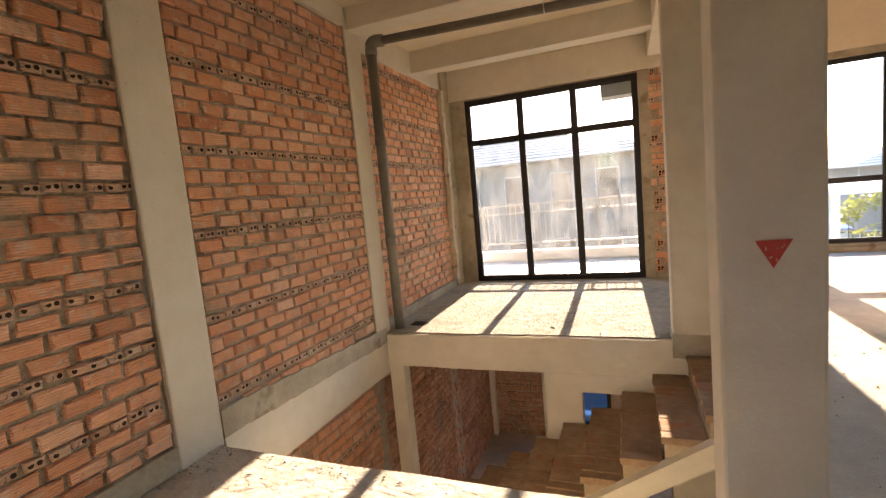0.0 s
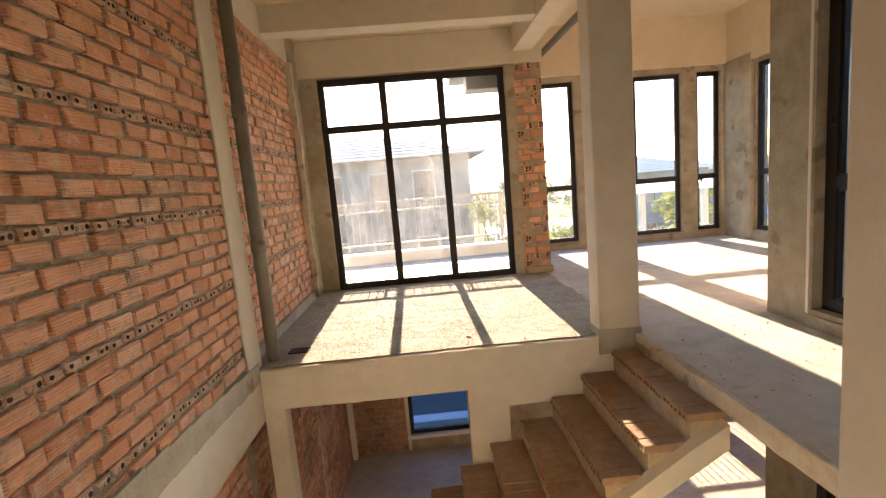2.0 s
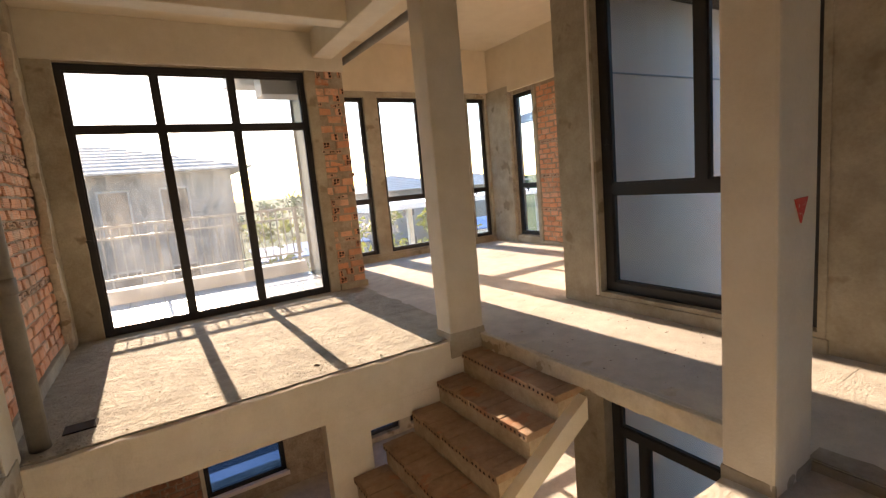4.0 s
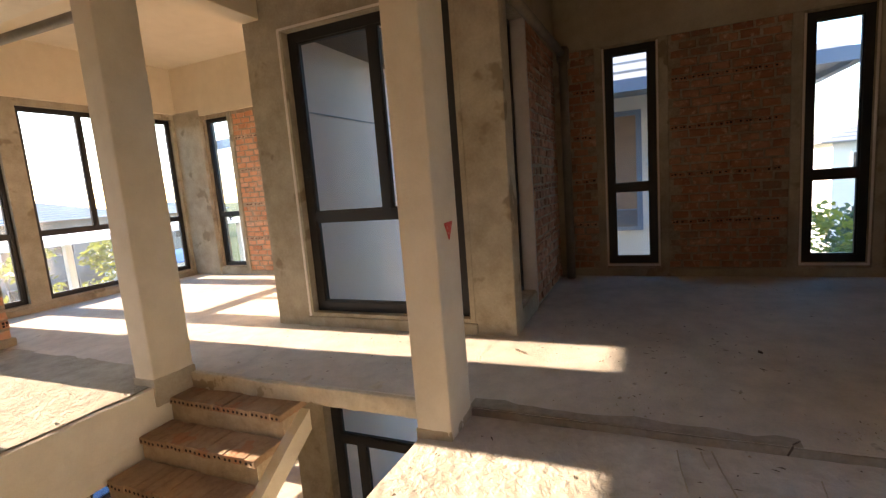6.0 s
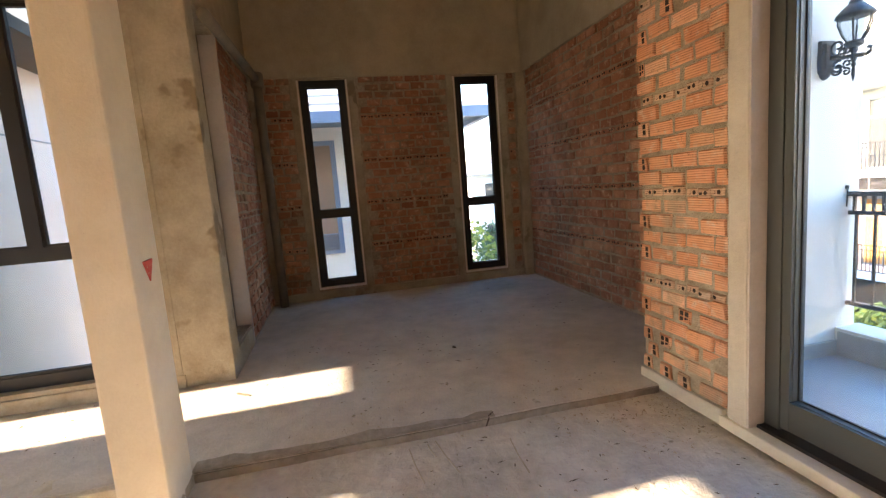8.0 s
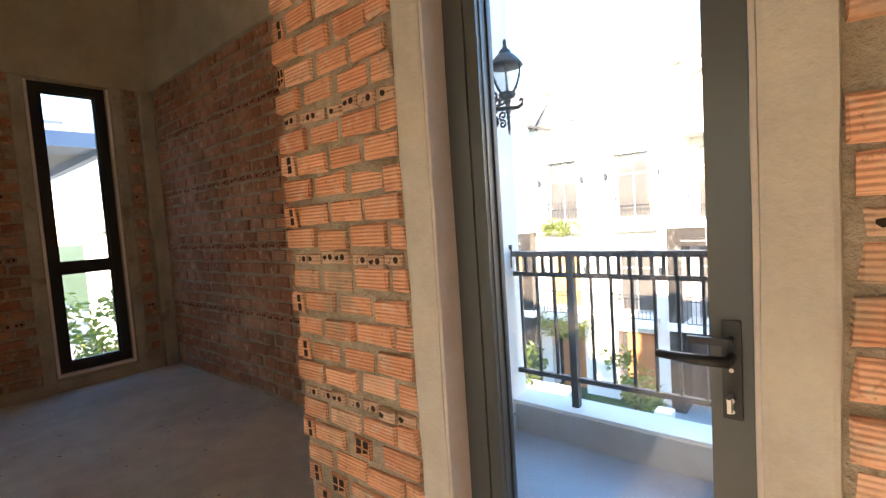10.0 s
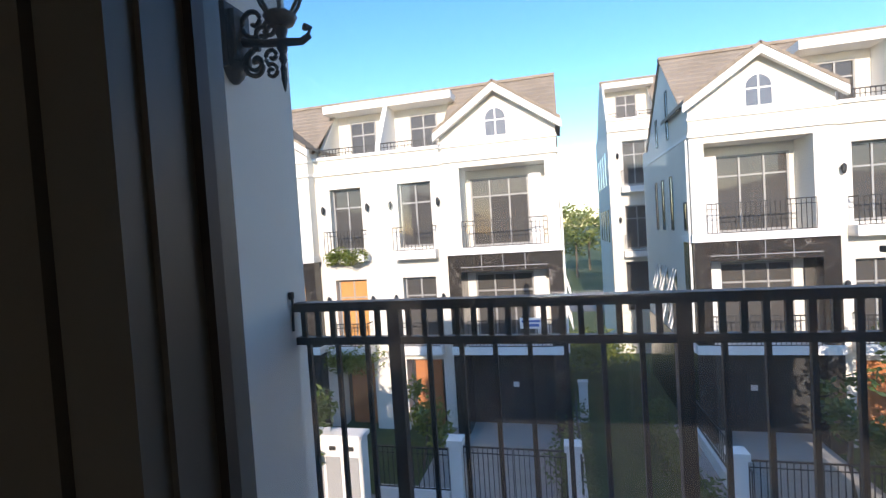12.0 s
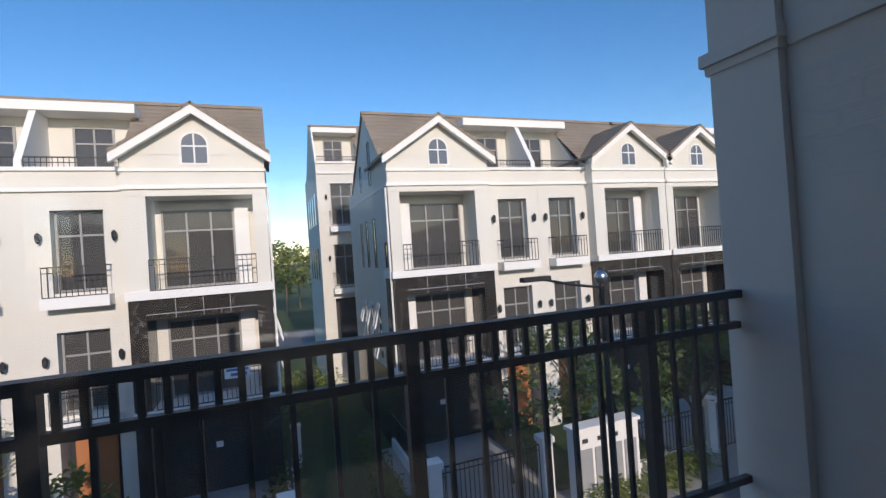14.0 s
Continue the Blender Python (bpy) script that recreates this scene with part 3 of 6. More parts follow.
SR = structure("wall_south_room", wall_bm("y", -1.35, -1.154, 1.29, 5.1, LOW, 3.75), M_MORTAR, "bare brick side wall of the back room")
structure("trim_37", cube(1.31, -1.2, 2.80, X_E - 0.02, -1.11, 3.74, bevel=0.01, cut=0.3, rough=0.004), M_BAND, "plastered beam above the brick wall", "beam")
structure("column_7", cube(X_E - 0.06, -1.15, -0.01, X_E + 0.01, -1.02, 2.8, bevel=0.015, cut=0.2, rough=0.005), M_RENDER, "rendered corner column", "column")
structure("column_8", cube(X_E - 0.08, 2.25, -0.01, X_E + 0.01, 2.41, 2.8, bevel=0.015, cut=0.2, rough=0.005), M_RENDER, "rendered corner column", "column")

# south wall with the balcony door
SW = structure("wall_south", wall_bm("y", -0.65, Y_S - 0.014, -2.3, 1.275, LOW, 3.75, [(-0.37, 0.53, -0.03, 2.76)]), M_MORTAR, "brick wall with the balcony door")
structure("wall_south_return", wall_bm("x", 1.201, 1.275, -1.35, -0.651, LOW, 3.75), M_MORTAR, "return of the brick wall towards the back room")
structure("trim_38", cube(0.485, -0.62, -0.03, 0.602, Y_S + 0.004, 2.9, bevel=0.012, cut=0.14, rough=0.005), M_JAMB, "cement plastered jamb of the balcony door", "trim")
structure("trim_57", cube(0.474, -0.448, 0.032, 0.4865, Y_S + 0.001, 2.755, bevel=0.004, cut=0.12, rough=0.003), M_PINK, "pale skim-plastered reveal of the balcony door", "trim")
structure("trim_58", cube(-0.3425, -0.448, 0.032, -0.330, Y_S + 0.001, 2.755, bevel=0.004, cut=0.12, rough=0.003), M_PINK, "pale skim-plastered reveal of the balcony door", "trim")
structure("trim_39", cube(-0.462, -0.62, -0.03, -0.341, Y_S + 0.004, 2.9, bevel=0.012, cut=0.14, rough=0.005), M_JAMB, "cement plastered jamb of the balcony door", "trim")
structure("trim_40", cube(0.62, Y_S - 0.02, -0.03, 1.30, Y_S + 0.012, 0.06, bevel=0.01, cut=0.06, rough=0.007), M_JAMB, "cement skirting of the brick pier", "trim")
structure("trim_41", cube(-0.5, -0.62, -0.03, 0.64, Y_S + 0.02, 0.03, bevel=0.008, cut=0.12, rough=0.004), M_PLASTER, "cement threshold of the balcony door", "trim")
structure("trim_42", cube(-0.49, -0.62, 2.76, 0.635, Y_S + 0.004, 3.1, bevel=0.01), M_RENDER, "plastered lintel of the balcony door", "trim")

# ceilings and beams
structure("ceiling_1", cube(-2.3, 2.4, TOP, 0.98, 7.7, TOP + 0.15), M_SOFFIT, "bare plastered ceiling slab", "ceiling")
structure("ceiling_2", cube(0.98, 2.5, 3.72, 5.1, 9.4, 3.9), M_SOFFIT, "bare plastered ceiling slab", "ceiling")
structure("ceiling_5", cube(0.98, -1.35, 3.722, 5.1, 2.499, 3.9), M_SOFFIT, "bare plastered ceiling of the back room", "ceiling")
structure("ceiling_3", cube(-2.3, -0.65, 3.60, 0.98, 2.4, 3.75), M_SOFFIT, "bare plastered ceiling slab", "ceiling")
structure("trim_43", cube(-2.05, 4.62, 3.03, 0.84, 4.86, TOP + 0.01, bevel=0.01, cut=0.4, rough=0.003), M_PLASTER, "plastered ceiling beam", "beam")
structure("trim_44", cube(-2.05, 6.22, 2.97, 0.86, 6.44, TOP + 0.01, bevel=0.01, cut=0.4, rough=0.003), M_PLASTER, "plastered ceiling beam", "beam")
structure("trim_45", cube(0.85, 4.955, 2.94, 1.10, Y_N - 0.02, 3.73, bevel=0.01, cut=0.4, rough=0.003), M_PLASTER, "plastered main beam from the column to the front wall", "beam")
structure("trim_46", cube(0.85, 2.566, 2.98, 1.10, 4.74, 3.73, bevel=0.01, cut=0.4, rough=0.003), M_PLASTER, "plastered main beam between the columns", "beam")
structure("trim_47", cube(1.17, 4.742, 3.0, 2.39, 4.94, 3.73, bevel=0.01, cut=0.4, rough=0.003), M_SOFFIT, "plastered beam from the column to the light well", "beam")

# storey below: partition under the raised floor, closing walls
structure("wall_lower_partition", wall_bm("y", 4.765, 4.90, -1.9, 1.2, LOW, -0.352, [(-1.74, -0.27, LOW, -0.353), (0.06, 0.78, LOW + 0.9, -0.52)]), M_PLASTER, "plastered wall below the raised floor with openings")
structure("wall_lower_south", wall_bm("y", 1.9, 2.1, -2.3, 1.12, LOW, -0.4), M_PLASTER, "plastered wall of the storey below")
structure("wall_lower_west", wall_bm("x", -2.30, X_W - 0.02, Y_N + 0.2, 9.4, LOW, -0.2), M_MORTAR, "brick wall of the storey below")
LN = structure("wall_lower_north", wall_bm("y", YL + 0.014, YL + 0.45, -2.3, 1.02, LOW, -0.2, [(LWX0, LWX1, LWZ0, LWZ1)]), M_MORTAR, "front brick wall of the storey below with a wide window")
structure("trim_54", cube(LWX0 - 0.05, YL - 0.01, LOW, LWX0 + 0.004, YL + 0.19, -0.2, bevel=0.01), M_PLASTER, "plastered window jamb of the storey below", "trim")
structure("trim_55", cube(X_W - 0.01, YL - 0.1, LOW, -2.0, YL + 0.02, -0.2, bevel=0.01, cut=0.3, rough=0.004), M_PLASTER, "plastered corner column of the storey below", "column")
structure("trim_56", cube(LWX0 - 0.05, YL - 0.02, LWZ0 - 0.06, LWX1 + 0.03, YL + 0.12, LWZ0 + 0.002, bevel=0.005), M_WHITE, "white sill of the lower window", "trim")
window("window_11", "y", YL + 0.09, LWX0 - 0.002, LWX1 + 0.002, LWZ0 - 0.002, LWZ1 + 0.002, [], [], "dark framed window of the storey below with blue film", M_BLUEFILM)
for k, (a, b, cols) in enumerate(((1.60, 2.22, []), (2.46, 4.08, [3.28]), (4.35, 4.78, []))):
    window(f"window_{k + 12}", "y", YB + 0.10, a, b, LOW + 0.12, LOW + 2.84, cols, [LOW + 1.07], "tall dark aluminium window of the storey below", M_BLUEFILM, low_single=True)
for i, (a, b) in enumerate(((2.22, 2.46), (4.08, 4.35))):
    structure(f"trim_{48 + i}", cube(a, YB, LOW + 0.1, b, YB + 0.2, LOW + 2.86), M_RENDER, "pier between the lower windows", "trim")

# stair of brick treads on a concrete slab
RISE, GO = 0.172, 0.2595
outline = [(1.12, -0.14)]
for k in range(9):
    x, z = 0.935 - GO * k, -0.14 - RISE * k
    outline += [(x, z), (x, z - RISE)]
outline += [(-1.9, -0.14 - RISE * 9), (-1.9, -0.14 - RISE * 9 - 0.2), (-1.35, -0.14 - RISE * 9 - 0.2), (1.12, -0.32)]
stair = structure("stair", prism(outline, 1, 3.66, 4.748), M_STAIRDUST, "unfinished brick stair dusted with mortar", "stair")
side = [(1.12, -0.17), (1.12, -0.32), (-1.35, -0.14 - RISE * 9 - 0.2), (-1.9, -0.14 - RISE * 9 - 0.2), (-1.9, -0.30 - RISE * 9)]
for k in range(8, -1, -1):
    side += [(0.90 - GO * k, -0.30 - RISE * k)]
part("stringer", prism(side, 1, 3.58, 3.664), M_PLASTER, stair, "plastered side of the stair slab")


# ---- brickwork ----
def brick_mesh(name, w, h, d, holes=0, seed=0, mat=None):
    """One brick: face on x-z at y = 0, body behind it, a chamfered uneven rim; holes: flat dark marks on the face that
    paint in the holes' shade.
    """
    rnd = random.Random(seed)
    bm = bmesh.new()
    j = lambda s: rnd.uniform(-s, s)
    c = 0.007
    hw, hh = w / 2, h / 2
    outer = [bm.verts.new((sx * hw + j(0.003), d, sz * hh + j(0.002))) for sx, sz in ((-1, -1), (1, -1), (1, 1), (-1, 1))]
    rim = [bm.verts.new((sx * hw + j(0.007), c + j(0.003), sz * hh + j(0.0055))) for sx, sz in ((-1, -1), (1, -1), (1, 1), (-1, 1))]
    face = [bm.verts.new((sx * (hw - c) + j(0.005), j(0.003), sz * (hh - c) + j(0.003))) for sx, sz in ((-1, -1), (1, -1), (1, 1), (-1, 1))]
    for k in range(4):
        n = (k + 1) % 4
        bm.faces.new((outer[k], outer[n], rim[n], rim[k]))
        bm.faces.new((rim[k], rim[n], face[n], face[k]))
    me = bpy.data.meshes.new(name)
    if not holes:
        bm.faces.new(face)
        bmesh.ops.recalc_face_normals(bm, faces=bm.faces)
    else:
        cols = holes if holes < 4 else 2
        rows_ = 1 if holes < 4 else 2
        r = 0.0125 if holes < 4 else 0.0145
        f = bm.faces.new(face)
        bmesh.ops.recalc_face_normals(bm, faces=bm.faces)
        for a in range(cols):
            for b in range(rows_):
                cx = (a - (cols - 1) / 2) * (w / cols) * 0.86 + j(0.002)
                cz = (b - (rows_ - 1) / 2) * h * 0.44
                ring = [bm.verts.new((cx + r * math.cos(t), -0.001, cz + r * math.sin(t))) for t in (2 * math.pi * k / 7 for k in range(7))] if holes < 4 else [bm.verts.new((cx + sx * r * 0.85, -0.001, cz + sz * r)) for sx, sz in ((-1, -1), (1, -1), (1, 1), (-1, 1))]
                hole = bm.faces.new(ring[::-1])
                hole.material_index = 1
                if hole.normal.y > 0:
                    hole.normal_flip()
    bm.to_mesh(me)
    bm.free()
    me.materials.append(mat)
    me.materials.append(M_HOLE)
    return me


BRICK = {}
for tone, mt in (("warm", M_BRICK), ("dim", M_BRICKDIM)):
    BRICK[tone, "long"] = [brick_mesh("brick", 0.179, 0.0755, 0.035, 0, s, mt) for s in range(10)]
    BRICK[tone, "half"] = [brick_mesh("brick", 0.088, 0.080, 0.03, 0, 10 + s, mt) for s in range(3)]
    BRICK[tone, "head"] = [brick_mesh("header_brick", 0.076, 0.043, 0.03, 2, 20 + s, M_HEADER if tone == "warm" else mt) for s in range(3)]
    BRICK[tone, "end"] = [brick_mesh("end_brick", 0.080, 0.080, 0.03, 4, 30 + s, mt) for s in range(2)]


def courses(z0, z1, heads, step=0.0965):
    """Course centres from z0 to z1 with low header courses at the given heights."""
    out, z = [], z0
    marks = [h for h in sorted(heads) if z0 - 0.02 < h < z1] + [None]
    for h in marks:
        top = (h - 0.028) if h is not None else z1
        n = max(0, round((top - z) / step)) if h is not None else int((top - z) / step + 0.3)
        if n:
            s = (top - z) / n if h is not None else step
            out += [(z + (i + 0.5) * s, "long", s / step) for i in range(n)]
        if h is not None:
            out.append((h, "head", 1.0))
            z = h + 0.028
    return out


def brickwork(parent, axis, d, side, u0, u1, z0, z1, heads, holes=(), tone="warm", near=None, seed=0, left_ends=False, right_ends=False, messy=0.0):
    """Lays bricks on the face axis = d that looks towards side. near: (u0, u1, z0, z1) whose bricks are parts of their own."""
    rnd = random.Random(seed)
    one = {"x": Matrix.Rotation(radians(90), 4, "Z") if side > 0 else Matrix.Rotation(radians(-90), 4, "Z"), "y": Matrix.Rotation(radians(180), 4, "Z") if side > 0 else Matrix.Identity(4)}[axis]
    rest, count = [], 0
    for i, (z, kind, sc) in enumerate(courses(z0, z1, heads)):
        pitch = 0.200 if kind == "long" else 0.0915
        u = u0 - (0.1 if i % 2 else 0.0) + rnd.uniform(-0.02, 0.02)
        while u < u1:
            a, b = u, u + pitch
            u = b + rnd.uniform(-0.004, 0.004)
            lo, hi = max(a, u0), min(b, u1)
            if hi - lo < 0.05:
                continue
            c, k = (lo + hi) / 2, kind
            if any(h[0] - 0.03 < c < h[1] + 0.03 and h[2] - 0.03 < z < h[3] + 0.03 for h in holes):
                continue
            sx = 1.0
            if kind == "long":
                if hi - lo < 0.14:
                    k, sx = "half", (hi - lo) / 0.1
                else:
                    sx = (hi - lo) / 0.2 * rnd.uniform(0.93, 1.03)
                if k == "half" and ((left_ends and lo < u0 + 0.01) or (right_ends and hi > u1 - 0.01)):
                    k, sx = "end", (hi - lo) / 0.0915
            if messy and kind == "long" and rnd.random() < messy * 0.3:
                k, sx = "end", (hi - lo) / 0.0915 * 0.55
                c += rnd.uniform(-0.03, 0.03)
            m = Matrix.Translation(pos(axis, d + side * rnd.uniform(-0.009 - 0.012 * messy, 0.008 + 0.008 * messy), c, z + rnd.uniform(-0.006, 0.006) * (1 + messy))) @ one @ Euler((rnd.uniform(-0.03, 0.03), rnd.uniform(-0.02, 0.02), rnd.uniform(-0.025, 0.025))).to_matrix().to_4x4() @ Matrix.Diagonal((sx, 1, min(sc, 1.12), 1))
            me = rnd.choice(BRICK[tone, k])
            if near and near[0] < c < near[1] and near[2] < z < near[3] and count < 300:
                ob = new("brick" if k != "head" else "header_brick", me)
                ob.parent, ob.matrix_basis = parent, m
                count += 1
            else:
                rest.append((me, m))
    if rest:
        verts, faces, mats, used = [], [], [], [rest[0][0].materials[0], M_HOLE]
        for me, m in rest:
            o = len(verts)
            verts += [m @ v.co for v in me.vertices]
            faces += [[o + k for k in p.vertices] for p in me.polygons]
            if me.materials[0] not in used:
                used.append(me.materials[0])
            k0 = used.index(me.materials[0])
            mats += [1 if p.material_index else k0 for p in me.polygons]
        me = bpy.data.meshes.new("brick_courses")
        me.from_pydata(verts, [], faces)
        for mt in used:
            me.materials.append(mt)
        me.polygons.foreach_set("material_index", mats)
        ob = new("brick_courses", me)
        ob.parent = parent
        tagged(ob, "courses of bare hollow bricks", kind="stuff")


HEADS = [0.64, 1.235, 1.825, 2.385, 2.95]
brickwork(wp2, "x", X_P, 1, 2.605, 4.575, 0.06, 3.06, [0.22, 0.74, 1.265, 1.79, 2.31, 2.83], near=(2.6, 4.6, 0.3, 2.0), seed=1)
brickwork(wp1, "x", X_P, 1, -0.33, 2.285, 0.10, 3.6, [0.37, 0.705, 1.035, 1.565, 2.095, 2.62, 3.14], near=(1.2, 2.3, 0.2, 2.4), seed=2)
brickwork(wp3, "x", X_P3, 1, 4.87, 7.19, 0.10, 2.93, [0.74, 1.265, 1.79, 2.31, 2.83], seed=3)
brickwork(ws, "x", X_W, 1, 2.2, 4.75, -2.4, -0.4, [-1.6, -1.0], seed=4)
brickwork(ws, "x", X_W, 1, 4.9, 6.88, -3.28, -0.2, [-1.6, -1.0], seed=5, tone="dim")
for i in range(32):
    if i % 4 != 3:
        ob = new("end_brick", BRICK["warm", "end"][i % 2])
        ob.parent = ws
        ob.matrix_basis = Matrix.Translation((X_W + 0.012 * (i % 2), 7.0 + 0.04 * (i % 2), -3.22 + 0.094 * i)) @ Matrix.Rotation(radians(90), 4, "Z")
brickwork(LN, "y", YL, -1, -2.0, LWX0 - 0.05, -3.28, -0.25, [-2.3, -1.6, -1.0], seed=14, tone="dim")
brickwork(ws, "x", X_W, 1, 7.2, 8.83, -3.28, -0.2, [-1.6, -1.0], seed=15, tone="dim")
brickwork(N1, "y", Y_N, -1, 0.83, 1.222, 0.08, 2.79, [0.40, 0.66, 1.22, 1.50, 1.8, 2.38], near=(0.8, 1.3, 0, 2.8), seed=6, right_ends=True, messy=1.0)
brickwork(EB, "x", X_E, -1, 4.96, 7.86, 0.06, 2.84, HEADS, seed=7)
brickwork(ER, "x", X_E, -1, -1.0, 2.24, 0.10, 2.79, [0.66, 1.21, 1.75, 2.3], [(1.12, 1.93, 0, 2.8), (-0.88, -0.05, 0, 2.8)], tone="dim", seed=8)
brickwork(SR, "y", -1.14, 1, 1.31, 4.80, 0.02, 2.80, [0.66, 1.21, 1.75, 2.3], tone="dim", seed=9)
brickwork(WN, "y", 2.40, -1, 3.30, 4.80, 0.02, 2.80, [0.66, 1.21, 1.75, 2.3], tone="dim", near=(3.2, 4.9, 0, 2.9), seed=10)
brickwork(SW, "y", Y_S, 1, 0.605, 1.288, 0.06, 3.6, [0.66, 1.205, 1.751, 2.297, 2.84], near=(0.6, 1.3, 0, 3.6), seed=11, right_ends=True, messy=0.35)
brickwork(SW, "y", Y_S, 1, -2.05, -0.465, 0.02, 3.5, [0.72, 1.275, 1.83, 2.4], near=(-1.2, -0.4, 0, 2.6), seed=12, messy=0.5)

# bricks on edge that form the treads, their holed ends towards the flight
def tread_mesh(seed):
    rnd = random.Random(seed)
    j = lambda v: rnd.uniform(-v, v)
    bm = cube(0, -0.0440 + j(0.001), -0.048, 0.262, 0.0440 + j(0.001), 0.0, bevel=0.0)
    for v in bm.verts:
        v.co += Vector((j(0.006) if v.co.x < 0.1 else 0, j(0.002), j(0.0025)))
    bmesh.ops.bevel(bm, geom=[e for e in bm.edges if e.verts[0].co.z > -0.01 and e.verts[1].co.z > -0.01], offset=0.004, segments=1, affect="EDGES")
    for cy in (-0.02, 0.02):
        ring = [bm.verts.new((-0.0075, cy + 0.011 * math.cos(t), -0.024 + 0.011 * math.sin(t))) for t in (2 * math.pi * k / 7 for k in range(7))]
        f = bm.faces.new(ring)
        f.material_index = 1
        if f.normal.x > 0:
            f.normal_flip()
    me = bpy.data.meshes.new("tread_brick")
    bm.to_mesh(me)
    bm.free()
    me.materials.append(M_TREAD)
    me.materials.append(M_HOLE)
    return me


M_TREAD = surface("dusty_tread_brick", (0.23, 0.14, 0.08), (0.35, 0.225, 0.14), (0.46, 0.33, 0.22), 0.95, 2.6, 36, 0.7, (5.0, 0.60, (0.40, 0.20, 0.11)))
TREADS = [tread_mesh(s) for s in range(6)]
for k in range(9):
    x, z = 0.935 - GO * k, -0.14 - RISE * k
    rnd = random.Random(70 + k)
    for i in range(12):
        ob = new("tread_brick", rnd.choice(TREADS))
        ob.parent = stair
        ob.matrix_basis = Matrix.Translation((x - 0.016 + rnd.uniform(-0.006, 0.006), 3.702 + i * 0.0905, z + 0.012 + rnd.uniform(-0.003, 0.003))) @ Matrix.Rotation(rnd.uniform(-0.02, 0.02), 4, "Z")


# ---- balcony door ----
door = thing("door_1", "grey aluminium glazed balcony door with a black lever handle, closed", "door", "structure")
for q in ((0.402, 0.53, 0.045, 2.76), (-0.37, -0.322, 0.045, 2.76), (-0.322, 0.402, 2.70, 2.76)):
    part("door_frame", cube(q[0], -0.56, q[2], q[1], -0.450, q[3], bevel=0.004), M_DOORGREY, door)
part("threshold", cube(-0.37, -0.57, 0.0, 0.53, -0.40, 0.045, bevel=0.006), M_FRAME, door, "black threshold")
for q in ((0.354, 0.397, 0.06, 2.69), (-0.317, -0.234, 0.06, 2.69)):
    part("stile", cube(q[0], -0.535, q[2], q[1], -0.453, q[3], bevel=0.004), M_DOORGREY, door)
for z0, z1 in ((0.06, 0.205), (2.58, 2.69)):
    part("door_rail", cube(-0.234, -0.530, z0, 0.354, -0.455, z1, bevel=0.005), M_DOORGREY, door)
for q in ((0.350, 0.354, 0.205, 2.58), (-0.234, -0.230, 0.205, 2.58), (-0.230, 0.350, 0.205, 0.209), (-0.230, 0.350, 2.576, 2.58)):
    part("glazing_bead", cube(q[0], -0.507, q[2], q[1], -0.470, q[3]), M_DOORGREY, door)
g = part("pane", cube(-0.232, -0.515, 0.207, 0.352, -0.509, 2.578), M_DOORGLASS, door)
g.visible_shadow = False
part("gasket", join(cube(0.344, -0.5085, 0.209, 0.350, -0.499, 2.576), cube(-0.230, -0.5085, 0.209, -0.224, -0.499, 2.576), cube(-0.224, -0.5085, 0.2095, 0.344, -0.499, 0.216)), M_BLACK, door, "black rubber gasket")
part("handle_plate", cube(-0.295, -0.455, 0.845, -0.258, -0.441, 1.065, bevel=0.006), M_BLACK, door, "black escutcheon")
part("handle", join(tube([(-0.276, -0.443, 0.985), (-0.276, -0.398, 0.985)], 0.011), tube([(-0.281, -0.395, 0.985), (-0.20, -0.391, 0.986), (-0.135, -0.395, 0.988)], [0.012, 0.011, 0.009])), M_BLACK, door, "black lever handle", smooth=True)
part("latch_lever", join(tube([(-0.276, -0.443, 1.025), (-0.276, -0.408, 1.025)], 0.008), cube(-0.279, -0.415, 1.017, -0.196, -0.403, 1.033, bevel=0.004)), M_BLACK, door, "short black latch lever")
part("key", join(tube([(-0.276, -0.443, 0.895), (-0.276, -0.418, 0.895)], 0.008), cube(-0.280, -0.421, 0.872, -0.272, -0.401, 0.903, bevel=0.002)), M_STEEL, door, "steel key in the lock")
for z in (0.862, 0.955):
    part("screw", tube([(-0.276, -0.4415, z), (-0.276, -0.4395, z)], 0.005, 8), M_STEEL, door, "small steel screw")

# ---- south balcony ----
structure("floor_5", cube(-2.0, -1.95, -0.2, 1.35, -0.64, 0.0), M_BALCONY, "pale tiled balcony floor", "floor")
# Kerb face greyed by shade put into its colour; the skirting shares it.
M_SKIRT = surface("shade_grey_paint", (0.30, 0.28, 0.26), (0.38, 0.36, 0.34), (0.45, 0.43, 0.41), 0.8, 1.2, 40, 0.2)
structure("trim_78", cube(-1.54, -1.689, -0.02, 1.066, -1.678, 0.165, bevel=0.003), M_SKIRT, "greyed, shaded face of the balcony kerb", "trim")
structure("trim_50", cube(-1.54, -1.90, -0.05, 1.095, -1.69, 0.185, bevel=0.012), M_WHITE, "white painted balcony kerb", "trim")
structure("wall_balcony_east", cube(1.09, -1.85, -0.3, 1.20, -0.655, 5.2, bevel=0.006), M_WHITE, "white painted side wall of the balcony")
structure("wall_balcony_east_end", cube(1.20, -1.85, -0.3, 1.32, -1.351, 5.2), M_WHITE, "white painted end of the balcony side wall")
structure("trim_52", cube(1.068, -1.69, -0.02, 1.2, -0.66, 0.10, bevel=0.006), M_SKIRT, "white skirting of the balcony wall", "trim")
structure("wall_balcony_west", cube(-1.95, -1.553, -0.3, -1.585, -0.655, 5.0), M_WHITE, "white painted side wall of the balcony")
